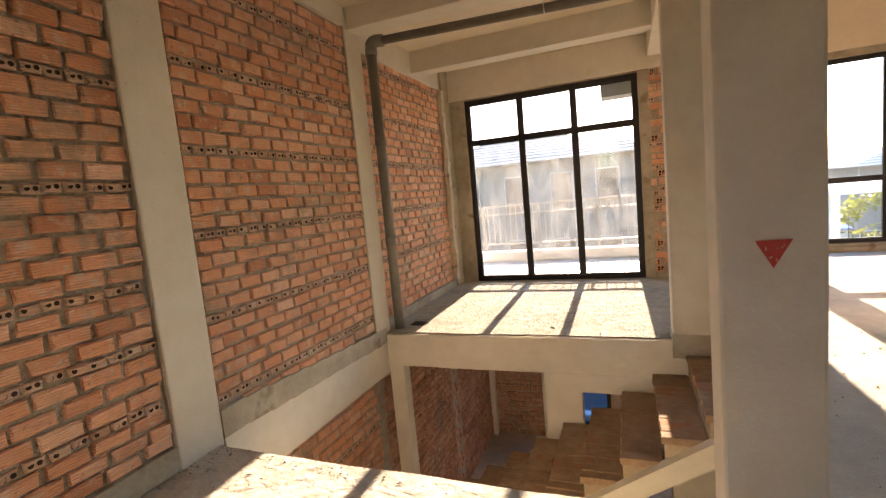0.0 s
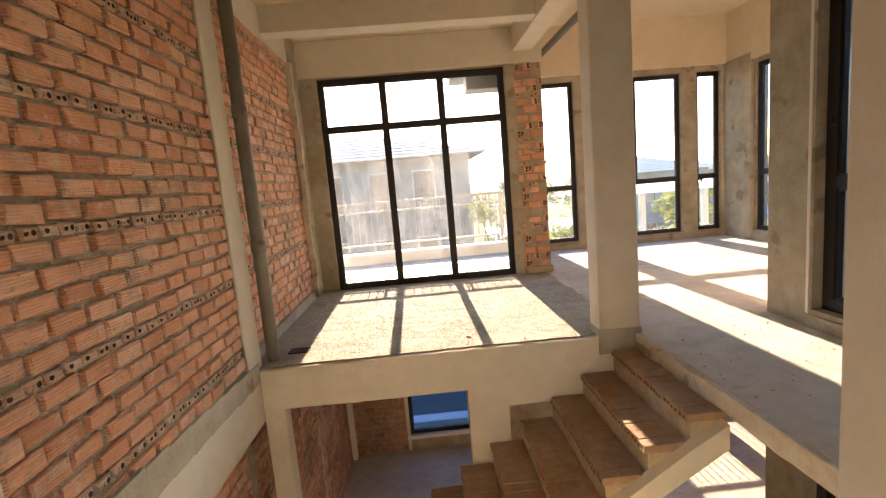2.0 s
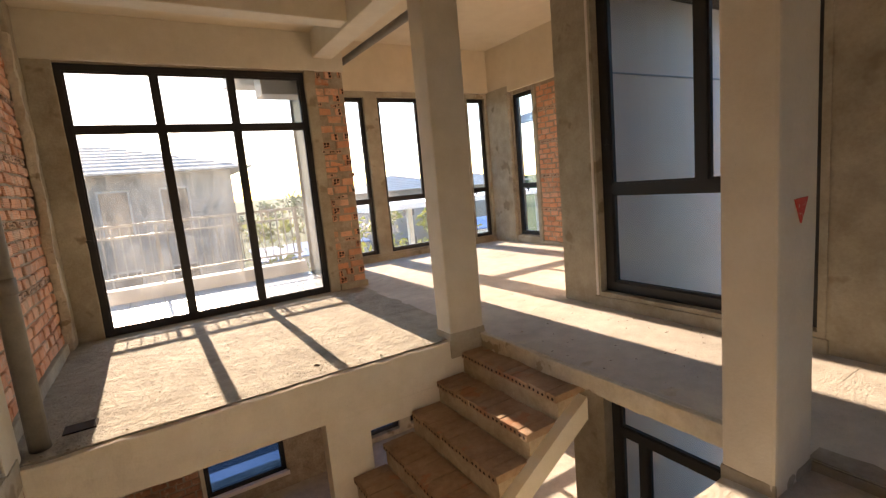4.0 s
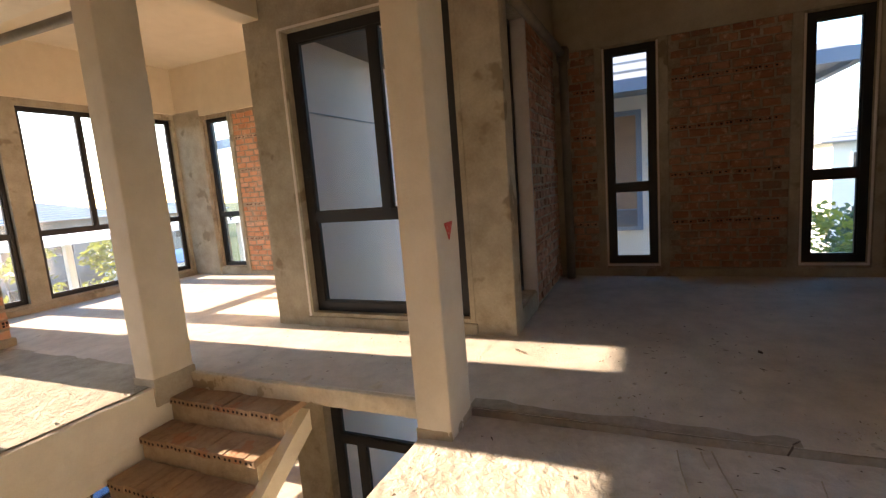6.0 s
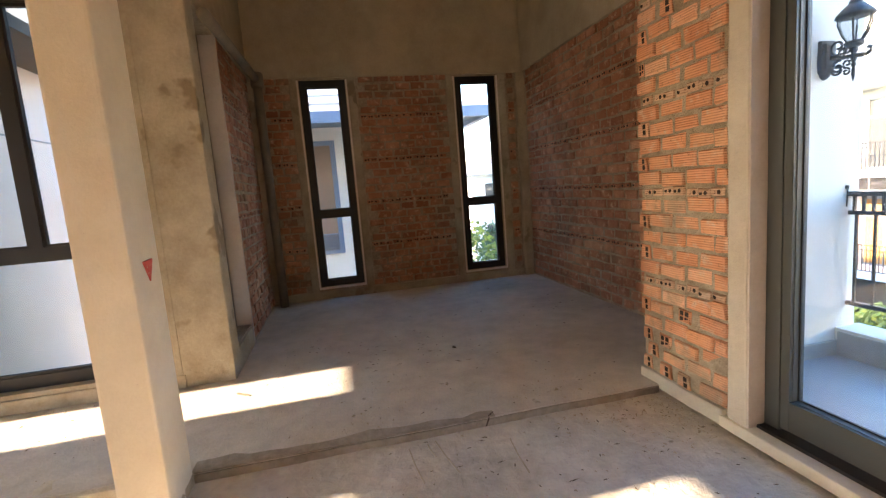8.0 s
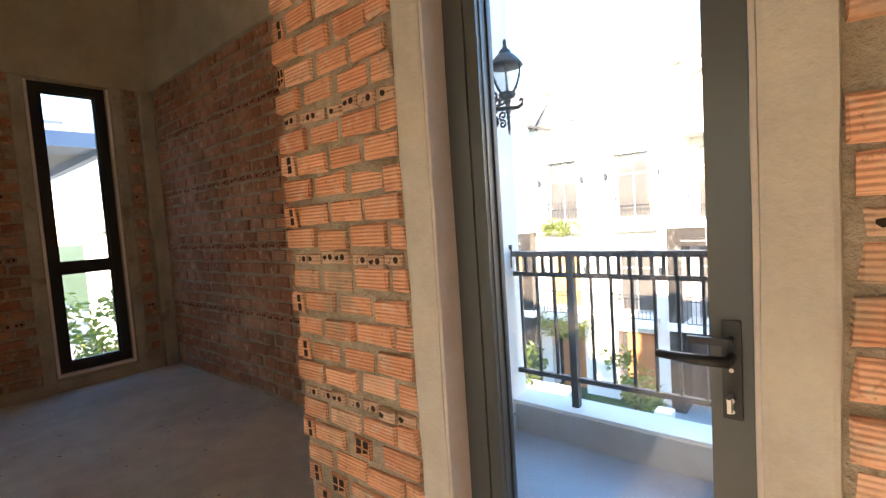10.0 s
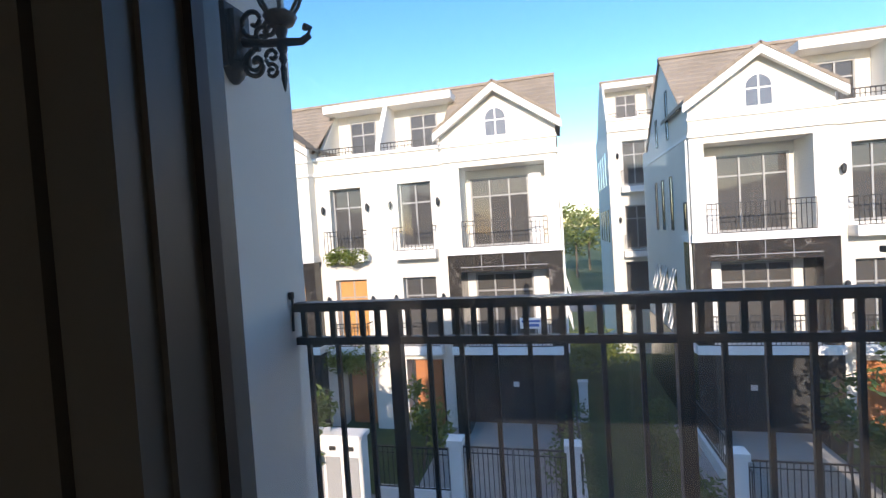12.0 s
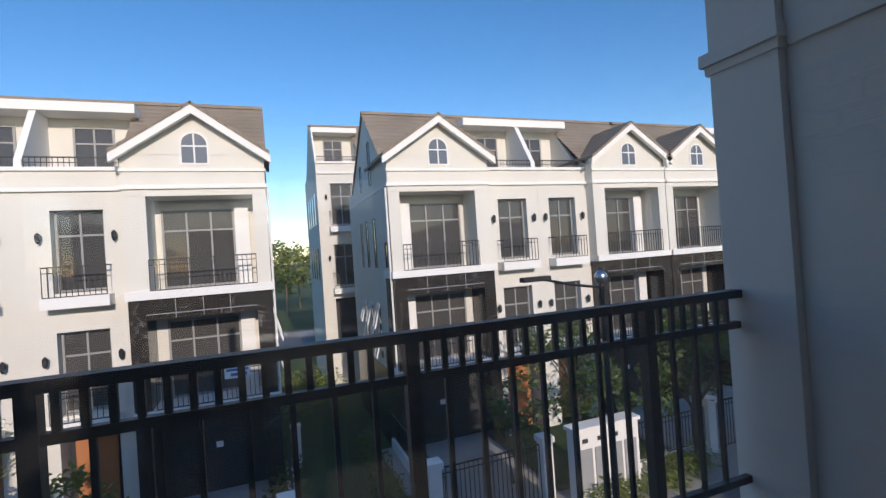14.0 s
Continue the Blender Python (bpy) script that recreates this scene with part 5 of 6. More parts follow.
def townhouse(x0, s, label, mid=2.8, boarded=False, group="white townhouses across the street", shift=(0, 0), end=False):
    """A three-storey townhouse: a gabled bay of 4.2 m and a plain part beside it. u runs from the bay's outer edge along s."""
    X = lambda u: x0 + s * u
    h = thing("townhouse", label, "house", group=group, at=(-0.45 if x0 > 0 else -0.57, shift[0], 0.11 + shift[1]))
    B = lambda u0, u1, y0, y1, z0, z1, bev=0.015: cube(X(u0), y0, z0, X(u1), y1, z1, bevel=bev)
    E = 4.2 + mid
    for q in ((0, E, -26, -18.75, G0, 4.55, 0), (0, 4.2, -18.74, -17.5, 3.62, 4.95), (0, 0.44, -18.76, -17.5, 0.5, 3.63), (3.57, 4.2, -18.76, -17.5, 0.5, 3.63)):
        part("wall", B(*q), M_FACADE, h)
    holes = [(a, b, zz, zz + 2.55) for a, b in ((4.84, 6.22),) for zz in (0.75, -3.0)]
    hs = [(min(X(a), X(b)), max(X(a), X(b)), c, d) for a, b, c, d in holes]
    part("wall", wall_bm("y", -18.75, -18.0, min(X(4.2), X(E)), max(X(4.2), X(E)), G0 + 3.0, 4.6, hs), M_FACADE, h)
    part("wall", B(4.2, 4.75, -18.75, -18.0, G0, G0 + 3.0), M_FACADE, h)
    part("wall", B(6.3, E, -18.75, -18.0, G0, G0 + 3.0), M_FACADE, h)
    for q in ((-0.06, 4.26, -17.6, -17.42, 3.84, 3.98), (-0.04, 4.24, -17.6, -17.44, 4.40, 4.50), (4.2, E, -18.1, -17.9, 3.88, 4.0), (4.2, E, -18.1, -17.92, 4.52, 4.64)):
        part("cornice", B(*q), M_FACADEWHITE, h, "white moulded cornice")
    part("slab", B(-0.06, 4.26, -18.75, -17.34, 0.36, 0.62), M_FACADEWHITE, h, "white balcony slab")
    part("slab", B(-0.03, 4.23, -18.75, -17.40, -3.42, -3.12), M_FACADEWHITE, h, "white balcony slab")
    for q in ((0, 0.5, -18.75, -17.46, G0, 0.36), (3.72, 4.2, -18.75, -17.46, G0, 0.36), (0.5, 3.72, -18.75, -17.46, -0.30, 0.36)):
        part("cladding", B(*q), M_MARBLE, h, "black veined marble cladding")
    for z0, z1 in ((-3.1, -0.3), (0.62, 3.3)):
        part("pier", B(0.62, 1.08, -18.76, -18.45, z0, z1), M_FACADEWHITE, h)
    for u in (1.3, 2.1, 2.9):
        part("joint", B(u, u + 0.02, -17.47, -17.455, -0.28, 0.34, 0), M_GREYBOX, h, "pale joint between marble panels")
    part("joint", B(0.5, 3.72, -17.47, -17.452, -0.13, -0.105, 0), M_GREYBOX, h, "pale joint between marble panels")
    part("notice", B(1.9, 2.12, -18.60, -18.585, -5.0, -4.8, 0), M_FACADEWHITE, h, "small white paper notice")
    part("terrace_railing", bars(X(4.4), X(E - 0.12), -18.25, 4.62, 5.02), M_BLACK, h, "thin black terrace railing")
    # gable with its arched light
    gx, ge, gt = 2.1, 4.93, 6.42
    part("gable", prism([(X(0), 4.94), (X(4.2), 4.94), (X(4.2), 5.04), (X(gx), gt + 0.07), (X(0), 5.04)], 1, -21.0, -17.5), M_FACADE, h)
    for a, b in ((-0.22, gx), (4.42, gx)):
        d = 0.16
        part("bargeboard", prism([(X(a), ge - 0.30), (X(b), gt - 0.20), (X(b), gt + 0.075), (X(a), ge - 0.03)], 1, -17.32, -17.14), M_FACADEWHITE, h, "white bargeboard")
    part("gable_roof", join(gable_slope(X(-0.2), ge + 0.07, X(gx), gt + 0.17, -17.12, -20.6), gable_slope(X(4.4), ge + 0.07, X(gx), gt + 0.17, -17.12, -20.6)), M_ROOF, h, "brown tiled gable roof")
    arch = [(X(gx + 0.44), 4.62), (X(gx - 0.44), 4.62)] + [(X(gx - 0.44 * math.cos(math.pi * k / 10)), 5.28 + 0.44 * math.sin(math.pi * k / 10)) for k in range(11)]
    aw = part("window", prism(arch, 1, -17.5, -17.47), M_FACADEWHITE, h, "arched gable light")
    arch2 = [(X(gx + 0.37), 4.68), (X(gx - 0.37), 4.68)] + [(X(gx - 0.37 * math.cos(math.pi * k / 10)), 5.28 + 0.37 * math.sin(math.pi * k / 10)) for k in range(11)]
    part("pane", prism(arch2, 1, -17.48, -17.462), M_ARCHPANE, aw)
    part("mullion", join(cube(X(gx - 0.025), -17.47, 4.68, X(gx + 0.025), -17.45, 5.63), cube(X(gx - 0.37), -17.47, 5.20, X(gx + 0.37), -17.452, 5.25)), M_FACADEWHITE, aw)
    # main roof and the roof terrace
    part("roof", join(tiled_slope(X(-0.1), X(4.35), -17.9, 4.85, -21.0, 7.62), tiled_slope(X(-0.1), X(E), -24.6, 4.5, -21.0, 7.62), cube(X(-0.1), -21.12, 7.58, X(E), -20.88, 7.70, bevel=0.03), tiled_slope(X(4.35), X(E), -20.1, 6.85, -21.0, 7.62, 4)), M_ROOF, h, "brown-grey tiled roof")
    part("gable_end", prism([(-17.82, 4.80), (-17.82, 4.3), (-24.7, 4.3), (-24.7, 4.42), (-21.0, 7.6)], 0, X(-0.005), X(0.16)), M_FACADE, h)
    if end:
        part("gable_end", prism([(-18.0, 4.4), (-24.7, 4.4), (-21.0, 7.6), (-20.3, 7.0)], 0, X(E - 0.16), X(E + 0.006)), M_FACADE, h)
        part("wall", B(0, E - 0.01, -26, -18.2, G0 - 3, G0 + 0.05), M_FACADE, h)
        for yy in (-19.4, -20.9, -22.4, -24.0):
            for zz in (0.9, -2.6):
                part("window", cube(X(E - 0.05), yy - 0.25, zz, X(E + 0.03), yy + 0.25, zz + 2.0), M_FARGLASS, h)
    part("terrace", join(B(4.2, E, -20.6, -20.3, 4.5, 6.8), B(4.2, E, -20.3, -18.7, 4.40, 4.5), prism([(-18.15, 4.5), (-20.6, 4.5), (-20.6, 7.0), (-20.2, 7.0)], 0, X(4.2), X(4.36))), M_FACADE, h, "recessed roof terrace")
    part("terrace_beam", B(4.1, E, -20.7, -19.35, 6.80, 7.12), M_FACADEWHITE, h, "white concrete hood over the roof terrace")
    part("party_wall", prism([(-18.2, 4.5), (-20.5, 4.5), (-20.5, 6.85), (-19.45, 6.85), (-18.2, 4.9)], 0, X(E - 0.1), X(E)), M_FACADEWHITE, h, "slanting terrace divider")
    far_window(h, X, 4.95, 6.2, -20.28, 4.6, 6.5, (5.57,), (5.9,))
    # windows
    for zz in (0.62, -3.12):
        far_window(h, X, 1.1, 3.38, -18.72, zz, zz + 2.66, (1.86, 2.62), (zz + 1.95,), board=M_ORANGE if (boarded and zz < 0) else None)
        far_window(h, X, 4.86, 6.2, -18.3, zz + 0.15, zz + 2.66, (5.53,), (zz + 1.9,), board=M_ORANGE if (boarded and zz < 0) else None)
        part("railing", bars(X(0.44), X(3.57), -17.42, zz, zz + 1.0), M_BLACK, h, "thin black balcony railing")
        b = part("balcony", B(4.66, 6.40, -18.0, -17.45, zz - 0.32, zz + 0.02), M_FACADEWHITE, h, "small white balcony")
        part("railing", join(bars(X(4.72), X(6.34), -17.5, zz + 0.02, zz + 0.95), cube(X(4.72) - 0.02, -18.0, zz + 0.91, X(4.72) + 0.02, -17.5, zz + 0.95), cube(X(6.34) - 0.02, -18.0, zz + 0.91, X(6.34) + 0.02, -17.5, zz + 0.95)), M_BLACK, b)
        for u in (4.55, 6.5):
            wall_lamp(h, X(u), -18.0, zz + 1.85)
    part("garage_door", cube(X(0.5), -18.74, G0, X(3.72), -18.6, -3.42), M_GARAGE, h, "garage front, darkened for the shade of its recess")
    if not end:
        part("entrance_door", cube(X(5.0), -18.72, G0, X(6.1), -18.55, G0 + 3.0, bevel=0.02), M_DOORRED, h, "brown timber entrance door")
    part("porch_wall", B(4.75, 6.3, -18.74, -18.70, G0, G0 + 3.0), M_GARAGE, h)
    # side windows on the open gable end: tall slits above, tilted-out sashes below
    for yy, zz, hh in ((-18.25, 0.75, 1.0), (-20.2, 0.75, 2.1), (-21.7, 0.75, 2.1), (-23.0, 0.75, 2.1), (-20.4, 4.3, 1.9), (-22.4, 4.3, 1.2)):
        w = part("window", join(cube(X(-0.03), yy - 0.2, zz, X(0.02), yy - 0.15, zz + hh), cube(X(-0.03), yy + 0.15, zz, X(0.02), yy + 0.2, zz + hh), cube(X(-0.03), yy - 0.15, zz + hh - 0.05, X(0.02), yy + 0.15, zz + hh), cube(X(-0.03), yy - 0.15, zz, X(0.02), yy + 0.15, zz + 0.05)), M_FRAME, h)
        part("pane", cube(X(-0.008), yy - 0.15, zz + 0.05, X(0.004), yy + 0.15, zz + hh - 0.05), M_FARGLASS, w)
    for yy in (-20.2, -21.7, -23.0):
        w = part("window", cube(X(-0.008), yy - 0.2, -3.1, X(0.004), yy + 0.2, -0.75), M_FARGLASS, h)
        for z0, z1 in ((-1.85, -0.75), (-3.1, -1.9)):
            tilt = [(X(-0.01), z1), (X(-0.06), z1), (X(-0.34), z0 + 0.06), (X(-0.29), z0 + 0.03)]
            part("tilted_sash", join(prism(tilt, 1, yy - 0.27, yy - 0.17), prism(tilt, 1, yy + 0.17, yy + 0.27), prism([(X(-0.27), z0 + 0.16), (X(-0.32), z0 + 0.17), tilt[2], tilt[3]], 1, yy - 0.17, yy + 0.17)), M_FACADEWHITE, w, "white sash tilted outwards")
    part("plinth", cube(X(-0.035), -26, G0, X(-0.004), -17.48, -3.42), M_MARBLE, h, "dark clad base of the side wall")
    part("downpipe", tube([(X(-0.06), -17.62, 3.8), (X(-0.06), -17.62, -3.4)], 0.04, 8), M_FACADEWHITE, h)
    part("string_course", cube(X(-0.03), -26, 3.86, X(0.02), -17.52, 3.98), M_FACADEWHITE, h)
    return h


townhouse(0.53, 1, "cream three-storey townhouse with a gabled bay and a tiled roof", boarded=False)
townhouse(14.53, -1, "cream three-storey townhouse with an orange boarded window", boarded=True)
townhouse(-3.63, -1, "cream three-storey townhouse beside a grassy gap", mid=2.6)
townhouse(-17.2, 1, "cream three-storey townhouse with a gabled bay", mid=2.565)
townhouse(-17.24, -1, "cream three-storey townhouse at the end of the row")
townhouse(-9.33, 1, "white townhouse seen end-on behind the row", group="", shift=(-11.5, 2.6), end=True)
for a in (22.0,):
    rear = thing("rear_house", "white townhouse seen end-on behind the row", "house")
    part("wall", join(cube(a - 8, -40, G0, a, -29.5, 6.2), cube(a - 8, -40, 6.2, a, -30.5, 8.6)), M_FACADE, rear)
    part("roof", prism([(a - 8.2, 8.5), (a - 0.4, 8.5), (a - 3.5, 10.2)], 1, -40.2, -30.4), M_ROOF, rear)
    for yy in (-30.4, -32.0, -33.6):
        for zz in (0.9, -2.6, 4.0):
            part("window", cube(a - 0.02, yy - 0.3, zz, a + 0.03, yy + 0.3, zz + 1.9), M_FARGLASS, rear)
    for xx in (a - 1.0, a - 2.5):
        part("window", cube(xx - 0.4, -29.52, 3.6, xx + 0.4, -29.46, 5.8), M_FARGLASS, rear)

# front fences, gates and meter cabinets
def gate(x0, x1, label):
    g_ = thing("garden_gate", label, "gate")
    for x in (x0, x1):
        part("gate_post", join(cube(x - 0.17, -12.92, -6.36, x + 0.17, -12.58, -4.55, bevel=0.02), cube(x - 0.22, -12.97, -4.56, x + 0.22, -12.53, -4.38, bevel=0.03)), M_FACADEWHITE, g_, "white painted gate post")
    part("gate_leaf", bars(x0 + 0.2, (x0 + x1) / 2 - 0.02, -12.75, -6.25, -4.6, 0.13), M_BLACK, g_, "black barred gate leaf")
    part("gate_leaf", bars((x0 + x1) / 2 + 0.02, x1 - 0.2, -12.75, -6.25, -4.6, 0.13), M_BLACK, g_, "black barred gate leaf")


gate(0.1, 3.25, "black barred gate between white posts")
gate(-7.3, -3.75, "black barred gate between white posts")
gate(-17.8, -14.0, "black barred gate between white posts")
for x0, x1 in ((3.5, 5.6), (8.3, 10.4), (-13.8, -10.3)):
    f_ = thing("garden_fence", "low black barred garden fence on a white plinth", "fence")
    part("plinth", cube(x0, -12.85, -6.4, x1, -12.65, -5.9, bevel=0.01), M_FACADEWHITE, f_)
    part("fence_bars", bars(x0, x1, -12.75, -5.9, -4.7, 0.14), M_BLACK, f_)
for x0 in (5.7, -10.1):
    c_ = thing("meter_cabinet", "white meter cabinet wall with grey doors", "cabinet")
    part("body", join(cube(x0, -12.3, -6.4, x0 + 2.3, -11.9, -4.15, bevel=0.02), cube(x0 - 0.06, -12.36, -4.16, x0 + 2.36, -11.84, -4.05, bevel=0.02)), M_FACADEWHITE, c_)
    for k in range(4):
        part("cabinet_door", cube(x0 + 0.12 + k * 0.54, -11.9, -5.9, x0 + 0.56 + k * 0.54, -11.87, -4.68, bevel=0.008), M_GREYBOX, c_, "grey louvred door")
        part("number_plate", cube(x0 + 0.24 + k * 0.54, -11.9, -4.50, x0 + 0.44 + k * 0.54, -11.88, -4.38), M_GARAGE, c_)

# low side fences along the drives, a white post and a banner
bal3 = mesh_of("fence_bar", cube(-0.011, -0.011, 0, 0.011, 0.011, 0.95), M_BLACK)
for x in (-4.15, -0.12):
    f_ = thing("side_fence", "low white kerb with black railing along a drive", "fence")
    part("plinth", cube(x - 0.11, -18.9, -6.5, x + 0.11, -13.0, -5.95, bevel=0.015), M_FACADEWHITE, f_)
    for z in (-5.90, -5.06):
        part("rail_bar", cube(x - 0.018, -18.9, z, x + 0.018, -13.0, z + 0.035), M_BLACK, f_)
    for k in range(36):
        ob = new("fence_bar", bal3)
        ob.parent, ob.location = f_, (x, -18.82 + 0.165 * k, -5.96)
up = thing("utility_post", "white painted utility post standing in the grass", "post")
part("body", cube(-0.62, -19.55, -6.55, -0.28, -19.3, -4.95, bevel=0.02), M_FACADEWHITE, up)
part("cap", cube(-0.65, -19.58, -4.95, -0.25, -19.27, -4.88, bevel=0.015), M_FACADEWHITE, up)
bn = thing("banner", "white and blue banner tied to a balcony railing", "banner")
part("sheet", cube(0.92, -17.385, -2.33, 1.70, -17.37, -1.93), M_FACADEWHITE, bn)
M_BANNERBLUE = material("banner_blue", (0.05, 0.13, 0.38), 0.6)
for z0, z1, xa, xb in ((-2.10, -2.02, 0.98, 1.64), (-2.26, -2.16, 1.02, 1.52)):
    part("print_bar", cube(xa, -17.37, z0, xb, -17.364, z1), M_BANNERBLUE, bn, "blue printed bar")
shrub("box_hedge", -13.4, -10.9, -12.75, -12.35, -6.4, -5.75, 18, M_LEAFSUN, "bright clipped hedge at the garden front", 1500, 0.07)

# street lamp
sl = thing("street_lamp", "black street lamp with a curved arm", "street lamp")
part("pole", tube([(-6.76, -9.0, -6.4), (-6.76, -9.0, 0.4)], [0.09, 0.06], 10), M_BLACK, sl)
part("arm", tube([(-6.76, -9.0, 0.3), (-5.9, -9.0, 0.45), (-5.2, -9.0, 0.62)], 0.03, 8), M_BLACK, sl)
part("head", cube(-5.4, -9.1, 0.58, -4.75, -8.9, 0.68, bevel=0.03), M_BLACK, sl)
part("knob", lathe([(0.05, 0.38), (0.13, 0.45), (0.15, 0.56), (0.10, 0.66), (0.02, 0.70)], -6.76, -9.0, 12), M_STEEL, sl, smooth=True)

# trees, shrubs and hedges on the street side
tree(7.3, -11.5, -6.4, 4.3, 1.1, 3, M_LEAF, "young street tree with dense green leaves")
tree(4.9, -14.8, -6.4, 3.0, 0.9, 4, M_LEAFY, "thin garden tree with sparse yellow-green leaves", n=40, clumps=14, trunk=0.05)
tree(-9.2, -13.6, -6.4, 5.2, 1.5, 5, M_LEAF, "garden tree with a dark green crown", n=70)
tree(-12.6, -12.0, -6.4, 5.6, 1.6, 6, M_LEAF, "leafy street tree with a forked trunk", n=80, trunk=0.12)
tree(-6.9, -14.2, -6.4, 3.6, 0.9, 7, M_LEAF, "small green garden tree by the drive", n=50, clumps=14)
tree(-15.5, -12.0, -6.4, 5.2, 1.5, 8, M_LEAF, "leafy street tree beside the pavement", n=70)
tree(11.8, -11.8, -6.4, 4.6, 1.3, 9, M_LEAF, "young leafy street tree on the pavement")
shrub("hedge", -0.1, 0.35, -19, -13.2, -6.5, -5.4, 11, M_LEAF, "clipped green hedge along the drive", 1500)
shrub("hedge", -3.5, -2.9, -20, -13.2, -6.5, -5.6, 12, M_LEAF, "low green planting along the house wall", 1200)
shrub("shrubs", -2.6, 0.2, -27.5, -25.5, -6.4, -4.6, 13, M_LEAFY, "bright green shrubs at the end of the gap", 1500, 0.14)
shrub("hedge", -13.0, -8.0, -11.9, -11.3, -6.4, -5.6, 14, M_LEAFY, "low bright hedge on the pavement", 1300)
shrub("hedge", -2.6, 0.4, -4.6, -3.2, -6.4, -4.7, 15, M_LEAF, "green shrubs under the balcony", 1200)
shrub("planter_flowers", 7.75, 9.4, -17.75, -17.35, 0.3, 0.95, 16, M_LEAFY, "trailing plants on a small balcony", 1500, 0.08, "plant")
shrub("planter_flowers", 7.75, 9.4, -17.75, -17.35, -4.2, -2.9, 17, M_LEAFY, "trailing plants on a small balcony", 1700, 0.09, "plant")
for i in range(16):
    r_ = random.Random(100 + i)
    tree(-16 + i * 2.6 + r_.uniform(-1, 1), -66 - r_.uniform(0, 20), -6.5, r_.uniform(8.5, 12.0), r_.uniform(2.4, 3.8), 200 + i, M_LEAFSUN, "distant green tree along the far road", size=0.4, n=40, clumps=16, trunk=0.2)
structure("road_far", prism([(-120, -56), (120, -56), (120, -44), (-120, -44)], 2, -6.52, -6.48), M_ROAD, "grey road beyond the houses", "road")

# unseen houses of our own row, added and spaced to shade the street
for i, (a, b, zt) in enumerate(((-7.6, -2.36, 3.1), (-22, -12.4, 3.2), (16.5, 30, 3.2))):
    rh = thing("row_house", "unseen white house of the same row, added to shade the street", "house")
    part("wall", cube(a, -0.7, -6.6, b, 9.0, zt), M_WHITE, rh)
    part("roof", hip_roof(a, -0.7, b, 9.0, zt, 1.2, 0.2), M_ROOF, rh, "brown tiled roof")

# ---- outside, north and east ----
structure("floor_6", cube(-2.4, 7.702, -0.2, 1.02, 9.95, -0.02), M_TILEFLOOR, "pale tiled front balcony", "floor")
M_GROUT = material("tile_joint", (0.3, 0.31, 0.32), 0.9)
for i in range(8):
    structure(f"trim_{60 + i}", cube(-2.4 + 0.42 * i, 7.71, -0.03, -2.392 + 0.42 * i, 9.6, -0.017), M_GROUT, "tile joint of the balcony floor", "trim")
structure("trim_70", cube(-2.4, 9.62, -0.05, 1.02, 9.9, 0.17, bevel=0.012), M_WHITE, "white painted balcony kerb", "trim")
nr = thing("front_railing", "grey painted steel railing of the front balcony", "railing")
M_RAILGREY = material("pale_railing_paint", (0.30, 0.29, 0.27), 0.5)
for z0, z1 in ((1.06, 1.10), (0.90, 0.93), (0.30, 0.33)):
    part("rail_bar", cube(-2.4, 9.74, z0, 1.02, 9.78, z1, bevel=0.004), M_RAILGREY, nr)
rb = mesh_of("baluster", cube(-0.008, -0.008, 0, 0.008, 0.008, 0.74), M_RAILGREY)
rb2 = mesh_of("baluster", cube(-0.008, -0.008, 0, 0.008, 0.008, 1.01), M_RAILGREY)
k = 0
while -2.35 + 0.115 * k < 1.0:
    ob = new("baluster", rb)
    ob.parent, ob.location = nr, (-2.35 + 0.115 * k, 9.76, 0.325)
    k += 1
for x in (-2.2, -1.1, 0.0, 0.95):
    part("post", cube(x - 0.022, 9.738, 0.16, x + 0.022, 9.782, 1.06), M_RAILGREY, nr)
structure("trim_71", join(cube(0.25, 7.703, 2.55, 1.02, 8.06, 2.95, bevel=0.01), cube(-0.02, 7.703, 2.79, 0.249, 8.05, 2.95, bevel=0.01)), M_WHITE, "pale stepped canopy over the end of the front balcony", "canopy")

structure("eaves", join(cube(0.20, 7.704, 3.12, 1.018, 10.25, 3.40, bevel=0.01), cube(1.018, 9.403, 3.22, 5.4, 10.25, 3.40, bevel=0.01)), M_WHITE, "pale projecting eaves round the bay", "eaves")
lr = thing("front_railing", "grey painted steel railing before the lower front windows", "railing")
for z0, z1 in ((LOW + 1.0, LOW + 1.04), (LOW + 0.12, LOW + 0.15)):
    part("rail_bar", cube(1.02, 9.94, z0, 5.1, 9.98, z1, bevel=0.004), M_RAILGREY, lr)
k = 0
while 1.08 + 0.115 * k < 5.1:
    ob = new("baluster", rb2)
    ob.parent, ob.location = lr, (1.08 + 0.115 * k, 9.96, LOW + 0.0)
    k += 1
structure("floor_7", cube(-2.4, 9.405, LOW - 0.15, 5.2, 10.2, LOW), M_TILEFLOOR, "pale tiled balcony of the storey below", "floor")

M_ROOFGREY = surface("grey_roof_tile", (0.24, 0.24, 0.24), (0.31, 0.31, 0.305), (0.38, 0.375, 0.37), 0.8, 0.8, 10, 0.3)
M_BLUEROOF = surface("blue_metal_sheet", (0.04, 0.16, 0.38), (0.06, 0.22, 0.48), (0.09, 0.28, 0.55), 0.5, 0.3, 6, 0.1)
M_BROWNWOOD = surface("brown_soffit", (0.09, 0.06, 0.05), (0.12, 0.085, 0.07), (0.16, 0.115, 0.095), 0.7, 1.0, 20, 0.1)
M_BLUEGUTTER = material("blue_grey_gutter", (0.16, 0.23, 0.33), 0.5)


M_VILLA = surface("grey_render", (0.12, 0.125, 0.118), (0.17, 0.175, 0.165), (0.24, 0.245, 0.235), 0.85, 0.3, 12, 0.1)


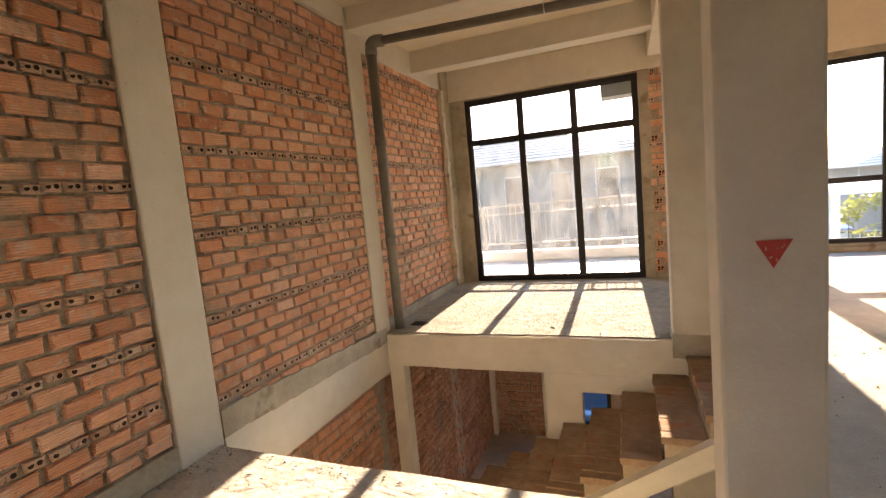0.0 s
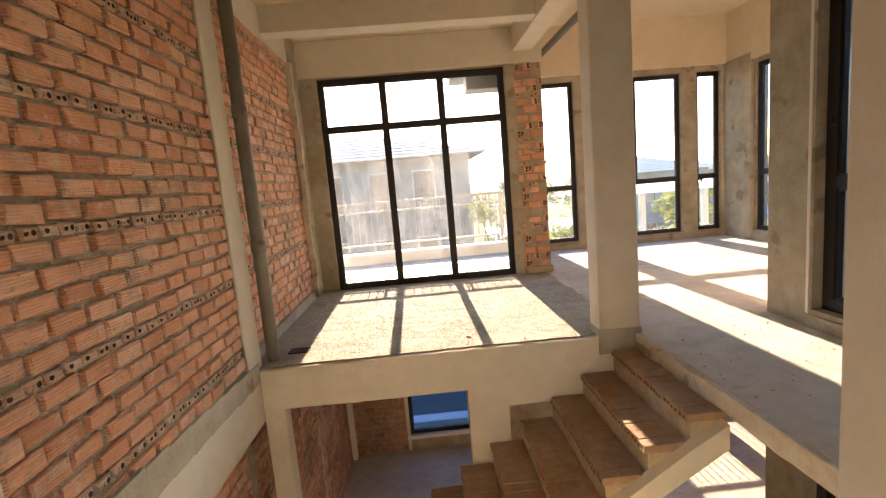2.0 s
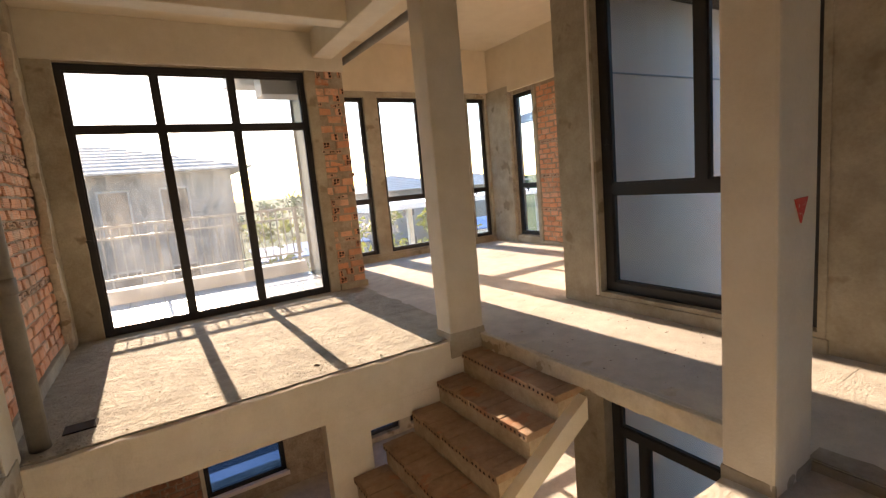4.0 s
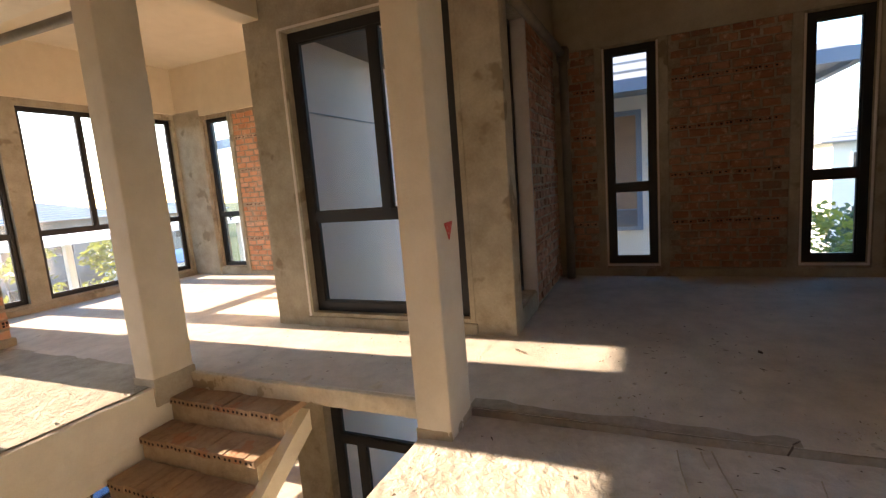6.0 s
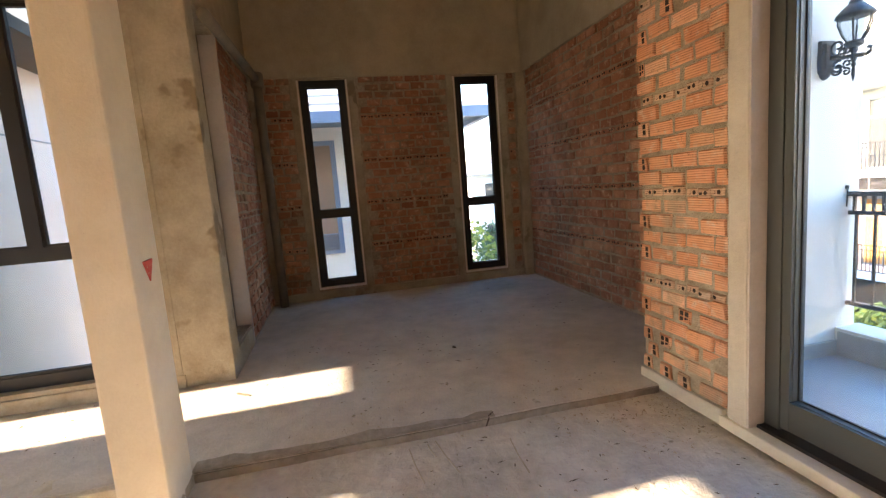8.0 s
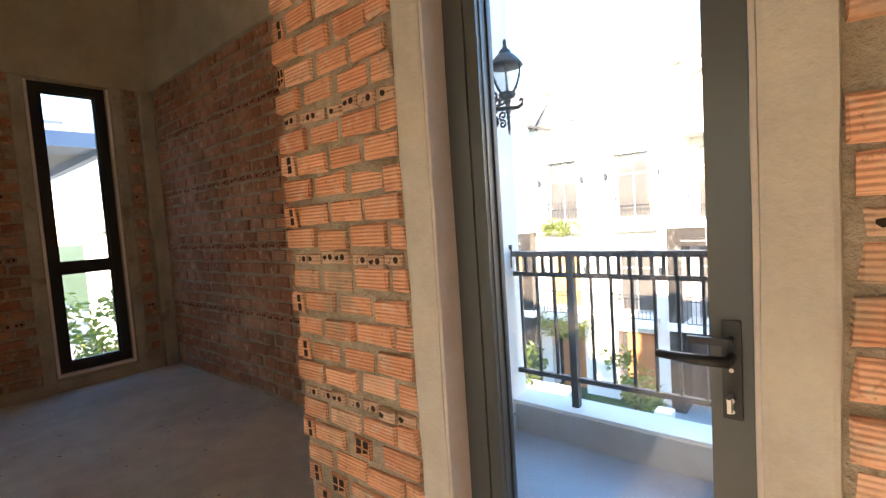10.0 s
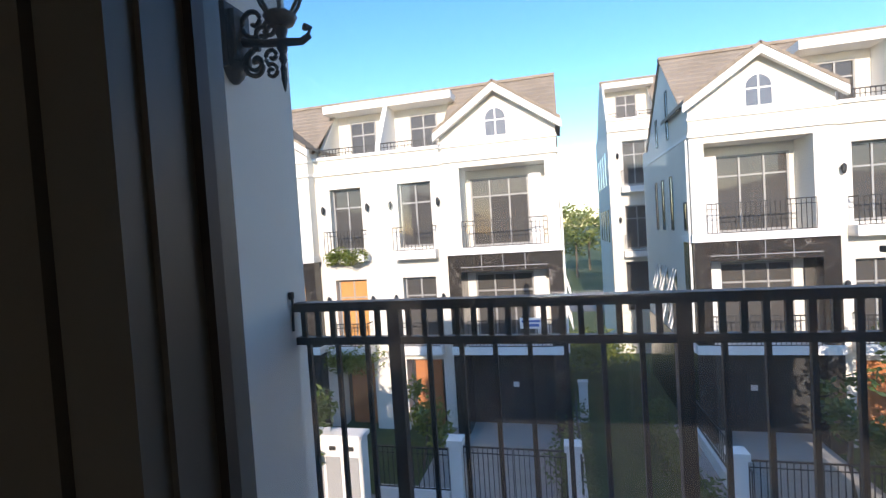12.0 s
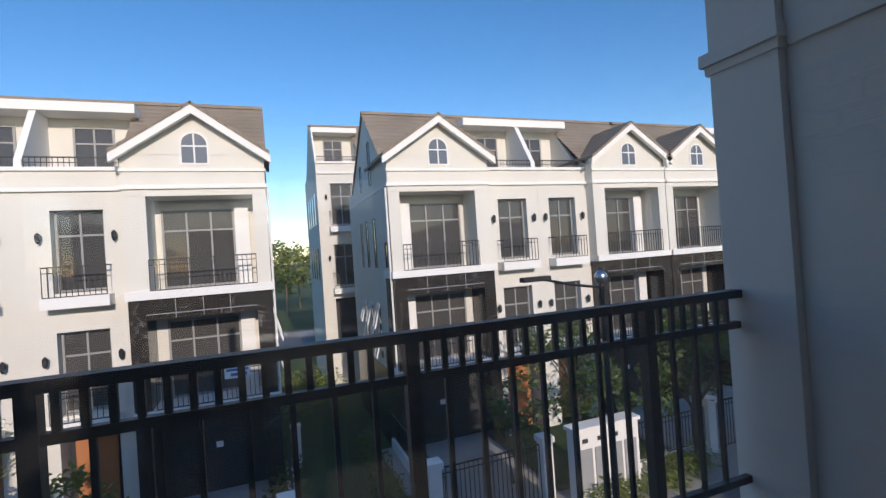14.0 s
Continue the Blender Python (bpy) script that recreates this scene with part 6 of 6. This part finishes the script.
def villa(x0, y0, x1, y1, z, h, label, wins, wall=None, roof=None, over=0.8):
    v = thing("villa", label, "house")
    part("wall", cube(x0, y0, -6.6, x1, y1, z), wall or M_VILLA, v)
    part("roof", hip_roof(x0, y0, x1, y1, z, h, over), roof or M_ROOFGREY, v, "hipped tile roof")
    for axis, d, u0, u1, z0, z1 in wins:
        a, b = pos(axis, d - 0.06, u0, z0), pos(axis, d + 0.06, u1, z1)
        w = part("window", cube(*a, *b), wall or M_ROOFGREY, v)
        a, b = pos(axis, d - 0.09, u0 + 0.08, z0 + 0.08), pos(axis, d + 0.09, u1 - 0.08, z1 - 0.08)
        part("pane", cube(*a, *b), M_FARGLASS, w)
    return v


villa(-12, 24, 2.0, 34, 2.7, 1.7, "pale three-storey villa with a hipped roof across the front street", [("y", 24, x, x + 1.1, zz, zz + 1.9) for x in (-10, -7.6, -5.2, -2.9, -0.8) for zz in (0.2, -3.0, -6.0)])
villa(15, 40, 24, 49, 0.9, 1.5, "low villa with a grey tiled hipped roof", [("y", 40, x, x + 1.4, zz, zz + 1.6) for x in (15, 18, 21.5) for zz in (-1.6, -5.0)])
villa(28, 46, 38, 56, 0.6, 1.6, "distant villa with a grey hipped roof", [("y", 46, x, x + 1.4, -2.0, -0.3) for x in (29, 32, 36)])
villa(-34, 38, -20, 50, 2.4, 3.0, "distant pale villa with a hipped roof", [("y", 38, x, x + 1.2, zz, zz + 1.7) for x in (-32, -28, -24) for zz in (0, -3.4)])
cp = thing("carport", "white flat-roofed carport on slim posts", "carport")
part("roof", cube(6.4, 19, 0.30, 16, 23, 0.52, bevel=0.03), M_FACADEWHITE, cp)
for x in (6.8, 9.8, 12.8, 15.6):
    for y in (19.4, 22.6):
        part("post", cube(x - 0.12, y - 0.12, -6.5, x + 0.12, y + 0.12, 0.31), M_FACADEWHITE, cp)
for i, (x, y, w_, z) in enumerate(((5, 36, 5, -3.2), (11, 41, 6, -3.4), (-1.5, 44, 5, -3.6), (20, 34, 7, -3.0))):
    sh = thing("shed", "low shed with a blue sheet roof", "shed")
    part("wall", cube(x, y, -6.6, x + w_, y + 4, z), M_FACADE, sh)
    part("roof", prism([(y - 0.3, z), (y + 4.3, z + 0.5), (y + 4.3, z + 0.62), (y - 0.3, z + 0.12)], 0, x - 0.3, x + w_ + 0.3), M_BLUEROOF, sh, "blue sheet roof")
structure("road_north", prism([(-120, 13), (120, 13), (120, 19), (-120, 19)], 2, -6.52, -6.47), M_ROAD, "asphalt street in front of the house", "road")
tree(2.3, 15.8, -6.5, 7.4, 1.3, 31, M_LEAFY, "slim street tree with light green leaves", size=0.16, n=60)
tree(4.6, 17.5, -6.5, 6.2, 1.4, 32, M_LEAFY, "slim street tree with light green leaves", size=0.16, n=60)
tree(9.5, 26, -6.5, 6.5, 1.8, 33, M_LEAFY, "green tree behind the carport", size=0.2, n=60)
tree(14.5, 27, -6.5, 7.0, 2.0, 34, M_LEAFY, "green tree behind the carport", size=0.2, n=60)
tree(16, 14, -6.5, 7.4, 2.2, 35, M_LEAFB, "green garden tree beside the house", size=0.2, n=70)
tree(12.5, 11.5, -6.5, 6.8, 1.8, 36, M_LEAFB, "green garden tree beside the house", size=0.18, n=70)
for i in range(26):
    r_ = random.Random(400 + i)
    tree(-60 + i * 6 + r_.uniform(-2, 2), 85 + r_.uniform(0, 30), -6.5, r_.uniform(5.5, 8.5), r_.uniform(2.6, 4.0), 500 + i, M_LEAFB, "distant green tree on the plain", size=0.55, n=30, clumps=14, trunk=0.2)

# neighbour to the east
M_BLIND = surface("brown_blind_cloth", (0.17, 0.11, 0.08), (0.24, 0.155, 0.115), (0.30, 0.20, 0.15), 0.7, 1.0, 20, 0.1)
nb = thing("neighbour_house", "white neighbouring house with a grey tiled roof and blue-grey gutter", "house")
part("wall", cube(8.5, -0.3, -6.6, 15, 10, 2.72), M_WHITE, nb)
part("roof", hip_roof(8.5, -0.3, 15, 10, 2.74, 2.4, 1.15, 10), M_ROOFGREY, nb, "grey tiled hipped roof")
part("gutter", cube(7.28, -1.52, 2.60, 7.42, 11.2, 2.80, bevel=0.02), M_BLUEGUTTER, nb, "blue-grey gutter")
part("gutter", cube(7.42, -1.52, 2.60, 16.1, -1.38, 2.80, bevel=0.02), M_BLUEGUTTER, nb, "blue-grey gutter")
part("soffit", cube(7.42, -1.38, 2.68, 8.5, 11.1, 2.73), M_BLUEGUTTER, nb)
for y0, y1, z0, z1 in ((1.42, 2.7, 0.15, 2.42), (4.6, 5.9, 0.15, 2.42), (1.42, 2.7, -3.4, -1.0)):
    w = part("window", cube(8.42, y0, z0, 8.52, y1, z1, bevel=0.01), M_BLUEGUTTER, nb)
    part("blind", cube(8.40, y0 + 0.1, z0 + 0.42, 8.415, y1 - 0.1, z1 - 0.1), M_BLIND, w, "brown blind")
    # paler low pane: the reflection seen in it is put into its colour
    part("pane", cube(8.395, y0 + 0.1, z0 + 0.08, 8.41, y1 - 0.1, z0 + 0.40), M_ARCHPANE, w)
villa(34, -20, 44, -9.0, 2.0, 2.2, "white villa with a grey roof beyond the garden", [("x", 34, y, y + 1.0, zz, zz + 1.6) for y in (-17.5, -13.6, -10.9) for zz in (-0.2, -3.4)], M_FACADEWHITE)
tree(9.0, -2.6, -6.5, 6.4, 1.5, 41, M_LEAFY, "garden tree with yellow-green leaves", size=0.14, n=70)
tree(12.0, -3.6, -6.5, 6.0, 1.4, 42, M_LEAF, "dark green garden tree", size=0.14, n=70)
tree(16.5, -3.9, -6.5, 6.3, 1.5, 43, M_LEAFY, "leafy garden tree beyond the neighbouring house", size=0.16, n=70)
tree(20.5, -6.2, -6.5, 6.0, 1.6, 44, M_LEAFB, "leafy garden tree beyond the neighbouring house", size=0.18, n=70)
structure("trim_72", cube(2.59, 4.1, 3.0, 5.6, 4.749, 3.12, bevel=0.01), M_BROWNWOOD, "brown timber soffit over the open notch", "soffit")
structure("trim_73", cube(2.59, 4.735, 2.20, 5.45, 4.749, 2.215), M_GROUT, "thin groove line on the white wall", "trim")

# ---- pipes ----
def bend(points, r, n=6):
    """Rounds the corners of a pipe run."""
    pts = [Vector(p) for p in points]
    out = [pts[0]]
    for a, b, c in zip(pts, pts[1:], pts[2:]):
        p, q = b + (a - b).normalized() * r, b + (c - b).normalized() * r
        out += [(p * (1 - t) ** 2 + b * 2 * t * (1 - t) + q * t * t) for t in (k / n for k in range(n + 1))]
    return out + [pts[-1]]


dp = thing("drain_pipe", "grey plastic drain pipe rising beside the column", "pipe")
part("riser", tube([(-1.835, 4.955, -0.02), (-1.835, 4.955, 2.95)], 0.052, 14), M_PIPE, dp, smooth=True)
part("elbow", join(tube(bend([(-1.835, 4.955, 2.86), (-1.835, 4.965, 3.0), (-1.70, 4.975, 2.995)], 0.06), 0.062, 14)), M_PIPE, dp, smooth=True)
part("run", tube(bend([(-1.75, 4.975, 2.995), (1.20, 4.99, 2.90), (1.28, 5.1, 2.90), (1.40, 9.15, 3.05)], 0.06), 0.043, 12), M_PIPE, dp, smooth=True)
for z in (0.9, 1.95):
    part("collar", tube([(-1.835, 4.955, z), (-1.835, 4.955, z + 0.09)], 0.058, 14), M_PIPE, dp, smooth=True)
part("hanger", join(tube([(-0.08, 4.98, 3.24), (-0.08, 4.98, 2.90)], 0.006, 6), tube([(-0.08 , 4.98 + 0.05 * math.cos(t), 2.945 + 0.05 * math.sin(t)) for t in (k * math.pi / 6 for k in range(13))], 0.006, 6)), M_STEEL, dp, "thin steel hanger")
# no recess here: a flat dark plate paints in the hole's shade
structure("trim_74", cube(-1.75, 5.05, -0.004, -1.58, 5.18, 0.007), M_HOLE, "flat dark patch that stands for a hole beside the drain pipe", "hole")
ep = thing("drain_pipe", "dark drain pipe in the corner of the back room", "pipe")
part("riser", tube([(4.72, 2.27, -0.02), (4.72, 2.27, 2.72)], 0.052, 12), M_PIPE, ep, smooth=True)
part("elbow", lathe([(0.07, 2.66), (0.075, 2.70), (0.075, 2.80), (0.06, 2.83)], 4.72, 2.27, 12), M_PIPE, ep, smooth=True)
part("run", tube([(4.72, 2.28, 2.76), (2.5, 2.30, 2.70)], 0.045, 12), M_PIPE, ep, smooth=True)

# ---- debris ----
structure("ceiling_4", cube(-2.3, -0.6, 3.95, 5.3, 9.6, 4.1), M_WHITE, "flat concrete roof slab above the storey", "roof")
def crumbs(name, boxes, n, seed, label, mat):
    rnd = random.Random(seed)
    bm = bmesh.new()
    for _ in range(n):
        x0, y0, x1, y1, z = rnd.choice(boxes)
        c = Vector((rnd.uniform(x0, x1), rnd.uniform(y0, y1), z))
        s = rnd.uniform(0.003, 0.011) * (2.0 if rnd.random() < 0.05 else 1)
        pts = [c + Vector((rnd.uniform(-1, 1) * s * 1.4, rnd.uniform(-1, 1) * s, 0)) for _ in range(3)]
        top = bm.verts.new(c + Vector((0, 0, s * 0.8)))
        v = [bm.verts.new(p) for p in pts]
        bm.faces.new((v[0], v[1], v[2]))
        for k in range(3):
            bm.faces.new((v[k], v[(k + 1) % 3], top))
    bmesh.ops.recalc_face_normals(bm, faces=bm.faces)
    return tagged(new(name, mesh_of(name, bm, mat)), label, "debris", kind="stuff")


crumbs("mortar_crumbs", [(1.2, 0.0, 2.3, 2.4, 0.0), (1.2, 1.2, 2.2, 1.7, 0.0), (2.0, -1.0, 4.7, 2.2, 0.0), (1.2, 2.6, 2.3, 6.5, 0.0), (1.15, -0.2, 1.5, 0.6, 0.0)], 420, 1, "mortar crumbs and chips swept over the screed floor", M_RENDER)
crumbs("brick_crumbs", [(-1.8, -0.2, 1.1, 2.5, -0.046), (0.5, -0.25, 1.1, 0.5, -0.046)], 300, 2, "brick dust and mortar chips on the landing slab", M_MORTAR)
crumbs("platform_crumbs", [(-1.9, 4.8, 0.8, 7.4, 0.0)], 220, 3, "mortar chips on the sunlit raised floor", M_RENDER)
M_STICK = surface("old_wood", (0.06, 0.045, 0.03), (0.11, 0.08, 0.055), (0.17, 0.13, 0.09), 0.9, 8, 60, 0.4)
solid("twig", tube([(1.09, 0.815, -0.038), (1.102, 0.795, -0.006), (1.125, 0.785, 0.004), (1.132, 0.757, 0.022)], [0.004, 0.005, 0.0045, 0.003], 7), M_STICK, "crooked dark twig lying at the floor step", "twig")
solid("wood_splinter", prism([(2.0, 2.24), (2.07, 2.31), (2.078, 2.338), (2.062, 2.328)], 2, 0.0, 0.012), M_STICK, "thin wood splinter lying on the screed", "wood")
solid("dry_leaf", prism([(2.32, 0.67), (2.34, 0.695), (2.37, 0.69), (2.345, 0.67)], 2, 0.0, 0.01), M_STICK, "dry brown leaf on the dusty floor", "leaf")
crumbs("rubble", [(-1.95, 2.25, -1.72, 2.56, -0.042), (-1.9, 2.46, -0.6, 2.57, -0.044), (-2.0, 0.0, -1.85, 2.3, -0.042), (0.62, -0.33, 1.1, -0.2, -0.042), (-1.95, 4.76, 0.8, 4.86, 0.002)], 420, 5, "mortar rubble along the wall foot and slab edge", M_RENDER)


def flakes(name, boxes, n, seed, label, mat):
    """Thin dark splinters and chips lying flat."""
    rnd = random.Random(seed)
    bm = bmesh.new()
    for _ in range(n):
        x0, y0, x1, y1, z = rnd.choice(boxes)
        c = Vector((rnd.uniform(x0, x1), rnd.uniform(y0, y1), z))
        a = rnd.uniform(0, math.pi)
        l, w = rnd.uniform(0.006, 0.02) * (1.7 if rnd.random() < 0.12 else 1), rnd.uniform(0.002, 0.005)
        d, e = Vector((math.cos(a), math.sin(a), 0)) * l, Vector((-math.sin(a), math.cos(a), 0)) * w
        v = [bm.verts.new(c + q) for q in (d, e * rnd.uniform(0.6, 1.4), -d, -e)]
        t = bm.verts.new(c + Vector((0, 0, 0.004)))
        for k in range(4):
            bm.faces.new((v[k], v[(k + 1) % 4], t))
    bmesh.ops.recalc_face_normals(bm, faces=bm.faces)
    return tagged(new(name, mesh_of(name, bm, mat)), label, "debris", kind="stuff")


flakes("wood_chips", [(1.15, -0.3, 2.6, 1.7, 0.001), (1.9, 0.9, 3.0, 2.2, 0.001), (1.2, 2.6, 2.3, 4.6, 0.001), (2.4, -0.9, 4.4, 1.2, 0.001)], 150, 8, "dark wood chips and splinters on the screed floor", M_STICK)
flakes("dirt_chips", [(-1.6, 0.0, 1.08, 2.4, -0.044), (-0.2, -0.3, 1.08, 1.4, -0.044)], 130, 9, "dark chips and grit on the landing slab", M_STICK)
flakes("straw_scraps", [(0.55, -0.3, 1.1, 0.15, -0.044)], 90, 10, "pale straw scraps swept against the pier", M_RENDER)
for i, (xa, ya, xb, yb) in enumerate(((1.02, 1.273, 0.705, 1.249), (1.05, 1.123, 0.725, 1.069), (1.03, 1.17, 0.90, 1.15), (0.93, 0.733, 0.617, 0.756))):
    structure(f"trim_{80 + i}", tube([(xa, ya, -0.043), ((xa + xb) / 2, (ya + yb) / 2 + 0.006, -0.041), (xb, yb, -0.043)], 0.0035, 5), M_RENDER, "thin scored ridge in the cement landing", "trim")
